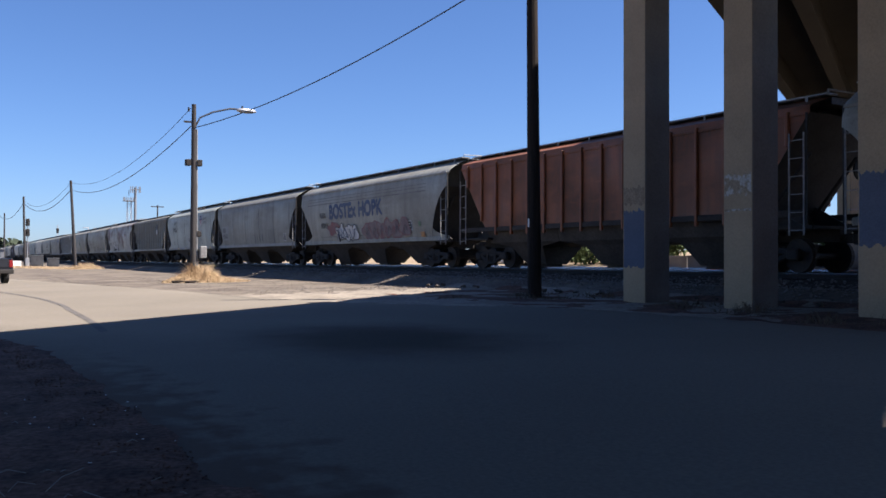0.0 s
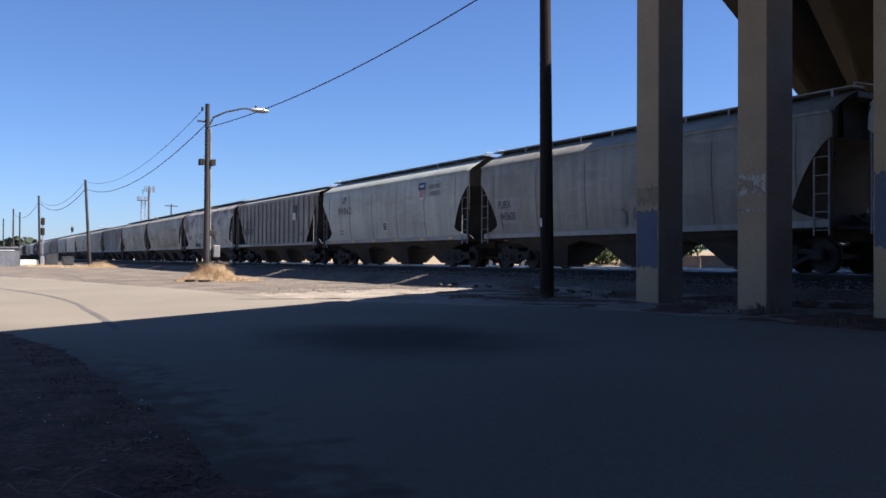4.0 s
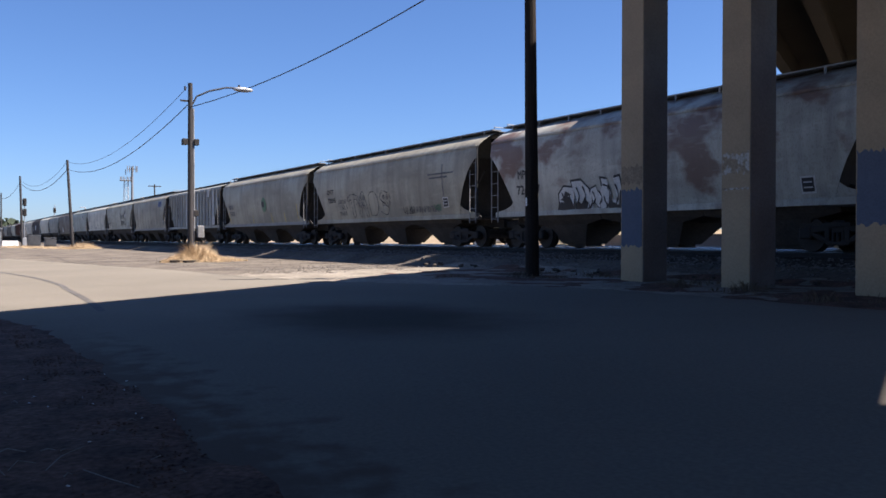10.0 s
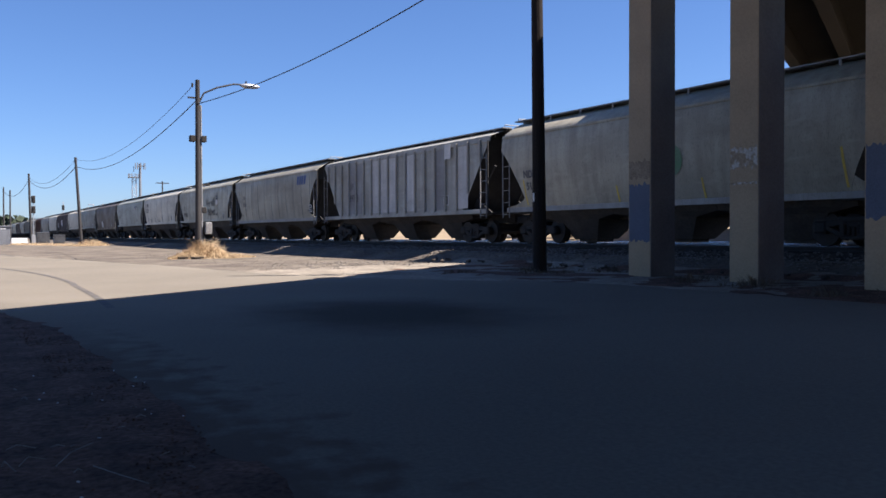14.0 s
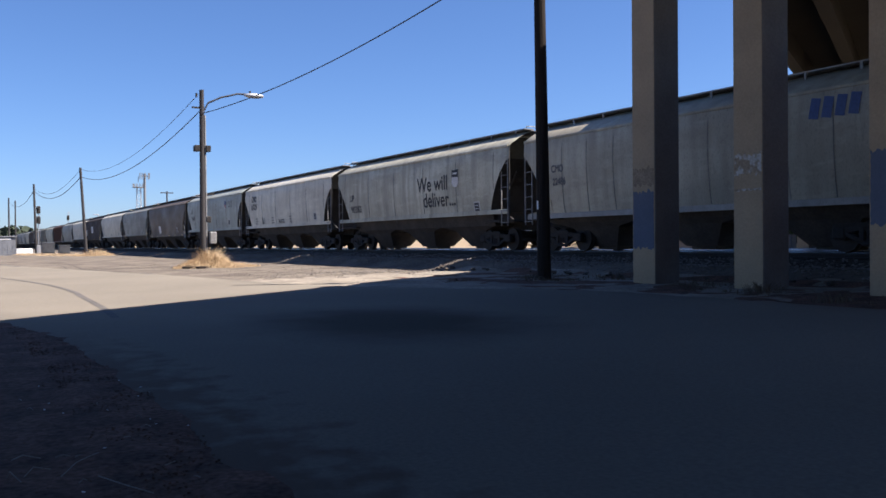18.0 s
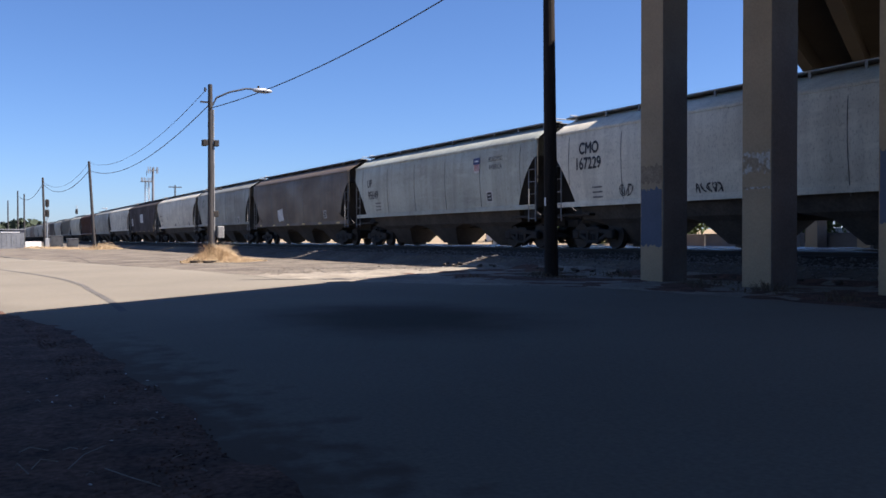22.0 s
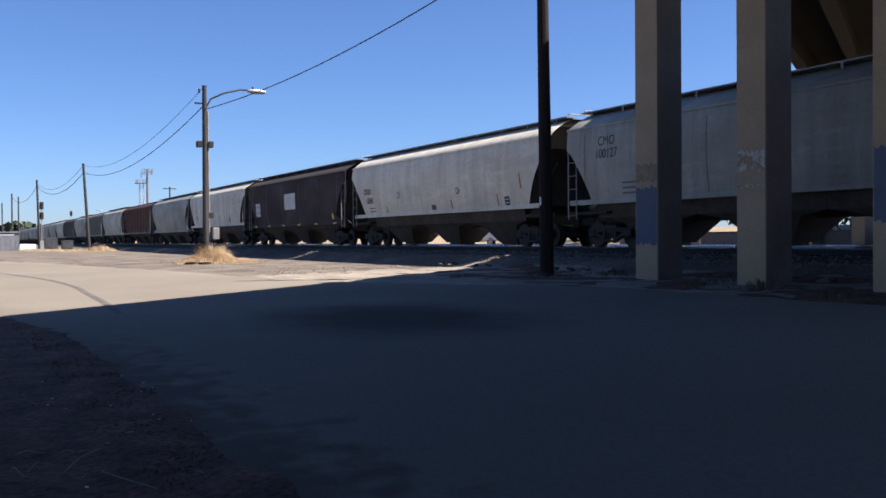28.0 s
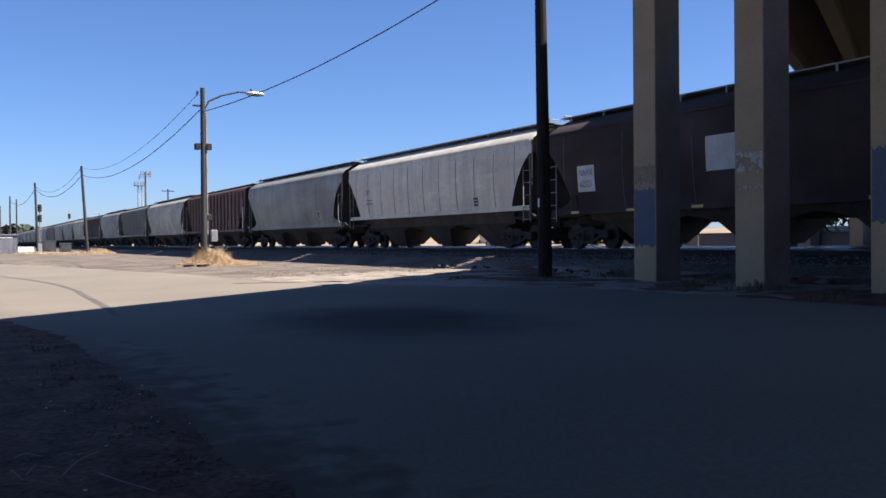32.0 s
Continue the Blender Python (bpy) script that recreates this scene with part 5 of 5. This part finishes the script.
def skid(pts, w):
    bm = B()
    rows = []
    P = [Vector(p).to_3d() for p in pts]
    fine = []
    for i in range(len(P) - 1):
        p0, p1, p2, p3 = P[max(i - 1, 0)], P[i], P[i + 1], P[min(i + 2, len(P) - 1)]
        for k in range(10):
            t = k / 10
            fine.append(0.5 * ((2 * p1) + (p2 - p0) * t + (2 * p0 - 5 * p1 + 4 * p2 - p3) * t * t + (3 * p1 - p0 - 3 * p2 + p3) * t ** 3))
    for a, b in zip(fine, fine[1:]):
        d = (b - a).normalized()
        n = Vector((-d.y, d.x, 0)) * w / 2
        rows.append([bm.verts.new((q.x, q.y, G(q.y) + 0.023)) for q in (a - n, a + n)])
    for a, b in zip(rows, rows[1:]):
        bm.faces.new((a[0], b[0], b[1], a[1]))
    return tagged(part("tyre_mark", bm, RUBBER), "dark curved tyre skid mark on the road", "tyre mark")


skid([(-45, 1.2), (-38.6, 1.95), (-33, 2.6), (-28.7, 2.95), (-24.5, 3.02), (-22.5, 2.91), (-20.1, 2.82), (-17.7, 2.7), (-15, 2.5)], 0.14)
skid([(-72, 3.0), (-66, 3.5), (-61.8, 3.72), (-58.5, 3.9), (-55.7, 4.05)], 0.25)

# ---- shed, barrier, signals, cabinets by the track at the far left ----
SHEDWALL = mat("grey_metal_siding", (0.20, 0.21, 0.225), (0.165, 0.175, 0.19), 0.6, 0.3, scale=1, fine=8, stretch=(1, 1, 0.2))
shed = tagged(new("equipment_shed"), "grey metal railway equipment shed with a low roof", "shed")
shed.matrix_basis = pose(-126, 5.7, 0.05)
part("shed_wall", box(B(), (0, 0, 1.2), (3.6, 5.6, 2.4), 0.02), SHEDWALL, shed)
part("shed_roof", box(B(), (0, 0, 2.46), (3.9, 5.9, 0.14), 0.02), SHEDWALL, shed)
part("shed_door", box(B(), (1.82, -1.2, 1.05), (0.05, 1.0, 2.0), 0.01), GALV, shed)
part("vent_strip", box(B(), (1.82, 1.2, 2.15), (0.04, 2.2, 0.16)), WHITE, shed)
for k in range(10):
    part("siding_rib", box(B(), (1.81, -2.5 + 0.55 * k, 1.2), (0.03, 0.05, 2.3)), SHEDWALL, shed)
bar = tagged(new("concrete_barrier"), "white concrete barrier block by the track", "barrier")
bar.matrix_basis = pose(-141, 10.8, 0.15)
bm = B()
box(bm, (0, 0, 0.15), (0.6, 2.1, 0.3), 0.03), box(bm, (0, 0, 0.55), (0.34, 2.1, 0.55), 0.03)
part("barrier_body", bm, WHITE, bar)


def signal(x, y, h, heads, label):
    s = tagged(new("railway_signal"), label, "signal")
    s.matrix_basis = pose(x, y, ground_z(x, y))
    part("mast", rod(B(), (0, 0, 0), (0, 0, h), 0.07), GALV, s)
    part("base_case", box(B(), (0, 0, 0.6), (0.5, 0.5, 1.2), 0.03), GALV, s)
    for z in heads:
        part("signal_head", box(B(), (0.12, 0, z), (0.3, 0.55, 1.1), 0.1), STEEL, s, "black signal head")
        part("hood", rod(B(), (0.3, 0, z + 0.2), (0.5, 0, z + 0.2), 0.13), STEEL, s)
    part("ladder_side", box(B(), (-0.2, 0.25, h / 2), (0.03, 0.03, h)), GALV, s)
    return s


signal(-143, 12.85, 6.9, (6.4, 4.9), "railway signal mast with two black heads")
signal(-215, 25.4, 8.3, (7.0,), "railway signal with one black head beyond the train")
for x, y, w, h in ((-138, 13.6, 1.7, 1.5), (-128, 14.6, 1.4, 1.1)):
    cbt = tagged(new("equipment_cabinet"), "grey metal trackside equipment cabinet", "cabinet", "trackside cabinets")
    cbt.matrix_basis = pose(x, y, ground_z(x, y))
    part("case", box(B(), (0, 0, h / 2), (0.9, w, h), 0.03), ARMSTEEL, cbt)
    part("cabinet_door", box(B(), (0.46, 0, h / 2), (0.03, w * 0.8, h * 0.8), 0.01), ARMSTEEL, cbt)
    part("cap", box(B(), (0, 0, h + 0.03), (1.0, w + 0.1, 0.06)), SHEDWALL, cbt)

# ---- far towers, pole and lamp beyond the train ----


def panels_ring(tower, z, r, n, h):
    for k in range(n):
        a = k * math.tau / n
        part("antenna_panel", box(B(), (r * math.cos(a), r * math.sin(a), z), (0.25, 0.25, h)), SHEDWALL, tower)


tw = tagged(new("cell_tower"), "slim grey monopole cell tower with antenna panels", "tower")
tw.matrix_basis = pose(-330, 64.6, 0.6)
part("monopole", rod(B(), (0, 0, 0), (0, 0, 26.5), 0.55, 0.4, 10), SHEDWALL, tw)
for zz in (25.6,):
    panels_ring(tw, zz, 1.7, 9, 2.2)
    bm = B()
    for k in range(9):
        a = k * math.tau / 9
        rod(bm, (0, 0, zz), (1.7 * math.cos(a), 1.7 * math.sin(a), zz), 0.08, seg=4)
    part("antenna_arms", bm, SHEDWALL, tw)
part("whip_antenna", rod(B(), (0, -2.2, 23.4), (0, -2.2, 25.4), 0.12), SHEDWALL, tw)
lt = tagged(new("lattice_tower"), "pale lattice radio tower with a ring of antennas", "tower")
lt.matrix_basis = pose(-380, 72.0, 0.6)
for sx, sy in ((-1, -1), (-1, 1), (1, -1), (1, 1)):
    part("tower_leg", rod(B(), (sx, sy, 0), (sx * 0.75, sy * 0.75, 25), 0.1, seg=5), GALV, lt)
bm = B()
for k in range(16):
    z = 1.5 * k
    rod(bm, (1, -1, z), (1, 1, z + 1.5), 0.06, seg=4), rod(bm, (1, 1, z), (1, -1, z + 1.5), 0.06, seg=4)
part("lattice_bracing", bm, GALV, lt)
panels_ring(lt, 25.3, 2.2, 10, 1.8)
part("platform", box(B(), (0, 0, 24.6), (4.4, 4.4, 0.2)), SHEDWALL, lt)
tp = tagged(new("crossarm_pole"), "distant wooden utility pole with a crossarm", "utility pole")
tp.matrix_basis = pose(-300, 65.8, 0.6)
part("shaft", rod(B(), (0, 0, 0), (0, 0, 18.6), 0.3, 0.22), WOOD, tp)
part("crossarm", box(B(), (0, 0, 18.0), (0.2, 4.2, 0.3)), WOOD, tp)
yl = tagged(new("yard_lamp"), "distant yard lamp on a pole beyond the train", "street lamp")
yl.matrix_basis = pose(-200, 29.6, 0.6)
part("shaft", rod(B(), (0, 0, 0), (0, 0, 7.4), 0.12, 0.1), GALV, yl)
part("lamp_head", box(B(), (0, -0.5, 7.3), (0.3, 1.0, 0.16), 0.03), GALV, yl)

# ---- beyond the tracks: pale yard, bushes, parked vehicles, low walls ----
def yard_z(y):
    """The yard rises gently to a sandy bank away from the tracks."""
    return 0.64 + 0.075 * max(0, min(y, 66) - 44)


bm = grid_mesh(B(), spread(-300, 80, 60), spread(35.2, 90, 20), lambda x, y: yard_z(y) + 0.05 * noise.noise((x * 0.2, y * 0.3, 0)))
tagged(part("yard", bm, YARD), "pale dusty yard beyond the tracks", "yard", kind="structure")


def bush(x, y, w, h, seed):
    b = tagged(new("bush"), "leafy green bush beyond the tracks", "bush", "bushes beyond the tracks")
    b.matrix_basis = pose(x, y, yard_z(y) - 0.05)
    rnd = random.Random(seed)
    bm = B()
    for k in range(4):
        rod(bm, (0, 0, 0), (rnd.uniform(-w, w) * 0.3, rnd.uniform(-w, w) * 0.3, h * 0.6), 0.05, 0.02, 5)
    part("stem", bm, WOOD, b)
    verts, faces = [], []
    for k in range(2200):
        d = Vector((rnd.gauss(0, 1), rnd.gauss(0, 1), rnd.gauss(0, 1))).normalized() * rnd.uniform(0.55, 1.0)
        p = Vector((d.x * w / 2, d.y * w / 2, h * 0.5 + d.z * h * 0.5))
        p += 0.25 * w * noise.noise_vector(p * 0.8 + Vector((seed, 0, 0)))
        q = Euler((rnd.uniform(0, 6), rnd.uniform(0, 6), rnd.uniform(0, 6))).to_matrix()
        s = rnd.uniform(0.12, 0.26)
        i = len(verts)
        verts += [p + q @ Vector(v) * s for v in ((-1, 0, 0), (0, -0.5, 0.1), (1, 0, 0), (0, 0.5, 0.1))]
        faces.append((i, i + 1, i + 2, i + 3))
    me = bpy.data.meshes.new("crown")
    me.from_pydata(verts, [], faces)
    me.materials.append(LEAF)
    o = new("crown", me)
    o.parent = b


for k, (x, y, w, h) in enumerate(((-58, 48, 5, 3.2), (-53, 50, 4.5, 3.4), (-49, 47, 4, 2.6), (-40, 50, 5, 3.4), (-35, 52, 4, 3.0), (-78, 52, 5, 3.0), (-28, 54, 4, 3), (-63, 51, 5, 3.4), (-71, 50, 4, 2.8), (-45, 53, 5, 3.2))):
    bush(x, y, w, h, k)
for x, y, w in ((-36.5, 41, 7.0), (-29, 41, 6.0), (-47, 44, 8.0)):
    wl = tagged(new("low_wall"), "low weathered concrete wall beyond the tracks", "wall")
    wl.matrix_basis = pose(x, y, 0.62)
    part("wall_body", box(B(), (0, 0, 0.45), (w, 0.4, 0.9), 0.03), CONCRETE, wl)
    part("coping", box(B(), (0, 0, 0.94), (w + 0.05, 0.5, 0.09), 0.02), CONCRETE, wl)

GLASS = mat("dark_car_glass", (0.02, 0.022, 0.025), None, 0.08, spec=0.6, bump=0.0)
TYRE = mat("tyre_black", (0.02, 0.02, 0.02), None, 0.9)
TRUCKPAINT = mat("dark_truck_paint", (0.018, 0.02, 0.026), None, 0.3, spec=0.6, bump=0.0)
WHITEPAINT = mat("white_car_paint", (0.72, 0.72, 0.72), (0.66, 0.66, 0.66), 0.35, bump=0.0)
TAIL = mat("red_tail_lamp", (0.2, 0.015, 0.015), None, 0.3, bump=0.0)


def truck(paint_, label):
    t = tagged(new("pickup_truck"), label, "truck")
    bm = B()
    box(bm, (0.0, 0, 0.78), (5.6, 1.9, 0.62), 0.08)
    part("body", bm, paint_, t)
    bm = B()
    vs = bmesh.ops.create_cube(bm, size=1, matrix=Matrix.Translation((0.35, 0, 1.45)) @ Matrix.Diagonal((2.3, 1.72, 0.78, 1)))["verts"]
    for v in vs:
        if v.co.z > 1.5:
            v.co.x = 0.3 + (v.co.x - 0.35) * 0.72
            v.co.y *= 0.88
    bmesh.ops.bevel(bm, geom=list(bm.edges), offset=0.06, segments=2, affect="EDGES")
    cab = part("cab", bm, paint_, t)
    part("rear_window", box(B(), (-0.70, 0, 1.52), (0.04, 1.35, 0.40), 0.01, Matrix.Rotation(0.35, 4, "Y")), GLASS, cab)
    part("windscreen", box(B(), (1.36, 0, 1.50), (0.04, 1.45, 0.5), 0.01, Matrix.Rotation(-0.4, 4, "Y")), GLASS, cab)
    for s in (-1, 1):
        part("side_window", box(B(), (0.32, s * 0.815, 1.52), (1.5, 0.04, 0.36), 0.01), GLASS, cab)
        part("bed_side", box(B(), (-1.75, s * 0.88, 1.14), (2.0, 0.1, 0.16), 0.02), paint_, t)
        part("tail_lamp", box(B(), (-2.81, s * 0.83, 0.95), (0.04, 0.16, 0.34), 0.01), TAIL, t, "red tail lamp")
        part("mirror", box(B(), (1.1, s * 1.02, 1.35), (0.12, 0.2, 0.2), 0.03), paint_, t)
        for x in (-1.75, 1.75):
            w = part("wheel", rod(B(), (x, s * 0.72, 0.38), (x, s * 0.95, 0.38), 0.38, seg=20), TYRE, t)
            part("rim", rod(B(), (x, s * 0.94, 0.38), (x, s * 0.965, 0.38), 0.23, seg=14), GALV, w)
    part("tailgate", box(B(), (-2.80, 0, 0.98), (0.05, 1.45, 0.42), 0.01), paint_, t)
    part("rear_bumper", box(B(), (-2.9, 0, 0.58), (0.16, 1.85, 0.2), 0.03), STEEL, t, "dark rear bumper")
    return t


pickup = truck(TRUCKPAINT, "black pickup truck driving away along the road")
parked = truck(WHITEPAINT, "white pickup truck parked beyond the tracks")
parked.matrix_basis = pose(-58.5, 39.5, 0.64, 0, 0, 12)

# ---- far woods ----
rnd = random.Random(77)
verts, faces = [], []
for k in range(5200):
    f = rnd.random()
    x = -640 + rnd.uniform(-60, 60)
    y = -120 + 215 * f
    top = 17.0 * (0.75 + 0.35 * noise.noise((y * 0.05, 3, 0))) * (1 if y < 40 else max(0.25, 1 - (y - 40) / 70))
    p = Vector((x, y, 0.5 + top * math.sqrt(rnd.random())))
    q = Euler((rnd.uniform(0, 6), rnd.uniform(0, 6), rnd.uniform(0, 6))).to_matrix()
    s = rnd.uniform(1.2, 2.8)
    i = len(verts)
    verts += [p + q @ Vector(v) * s for v in ((-1, -0.4, 0), (0.2, -0.9, 0.2), (1, 0.1, 0), (0.1, 0.8, -0.3))]
    faces.append((i, i + 1, i + 2, i + 3))
me = bpy.data.meshes.new("far_woods")
me.from_pydata(verts, [], faces)
me.materials.append(mat("dark_far_foliage", (0.032, 0.044, 0.024), (0.02, 0.03, 0.016), 0.9, scale=0.3, fine=2))
tagged(new("far_woods", me), "distant dark green trees on the horizon", "trees", kind="stuff")


def on_track(x):
    return pose(x, TRACK + bend(x), RAIL, 0, 0, heading(x))


def motions():
    for c, mid in cars:
        walk(c, [(t, on_track(mid + SPEED * t)) for t in range(33)])
    # the wheelsets roll; those at the same end of a truck share one set of keys
    keys = {}
    for c, mid in cars:
        for t in c.children:
            for w in t.children:
                if not w.name.startswith("wheelset"):
                    continue
                end = 1 if w.location.x > 0 else -1
                if end not in keys:
                    walk(w, [(k / 15, pose(end * 0.88, 0, -0.18, 0, math.degrees(SPEED * k / 15 / 0.42) % 360, 0)) for k in range(481)])
                    keys[end] = w.animation_data
                else:
                    w.rotation_mode = "QUATERNION"
                    w.animation_data_create()
                    w.animation_data.action = keys[end].action
                    w.animation_data.action_slot = keys[end].action_slot
    walk(pickup, [(t, pose(-49.4 - 7.6 * t, 2.15 - 1.5 * t - 0.02 * t * t, G(3.0) + 0.02, 0, 0, 191)) for t in (0, 1, 2, 4)] + [(8, pose(-100, -14, 0.0, 0, 0, 205)), (32, pose(-290, -95, 0.0, 0, 0, 205))])


motions()
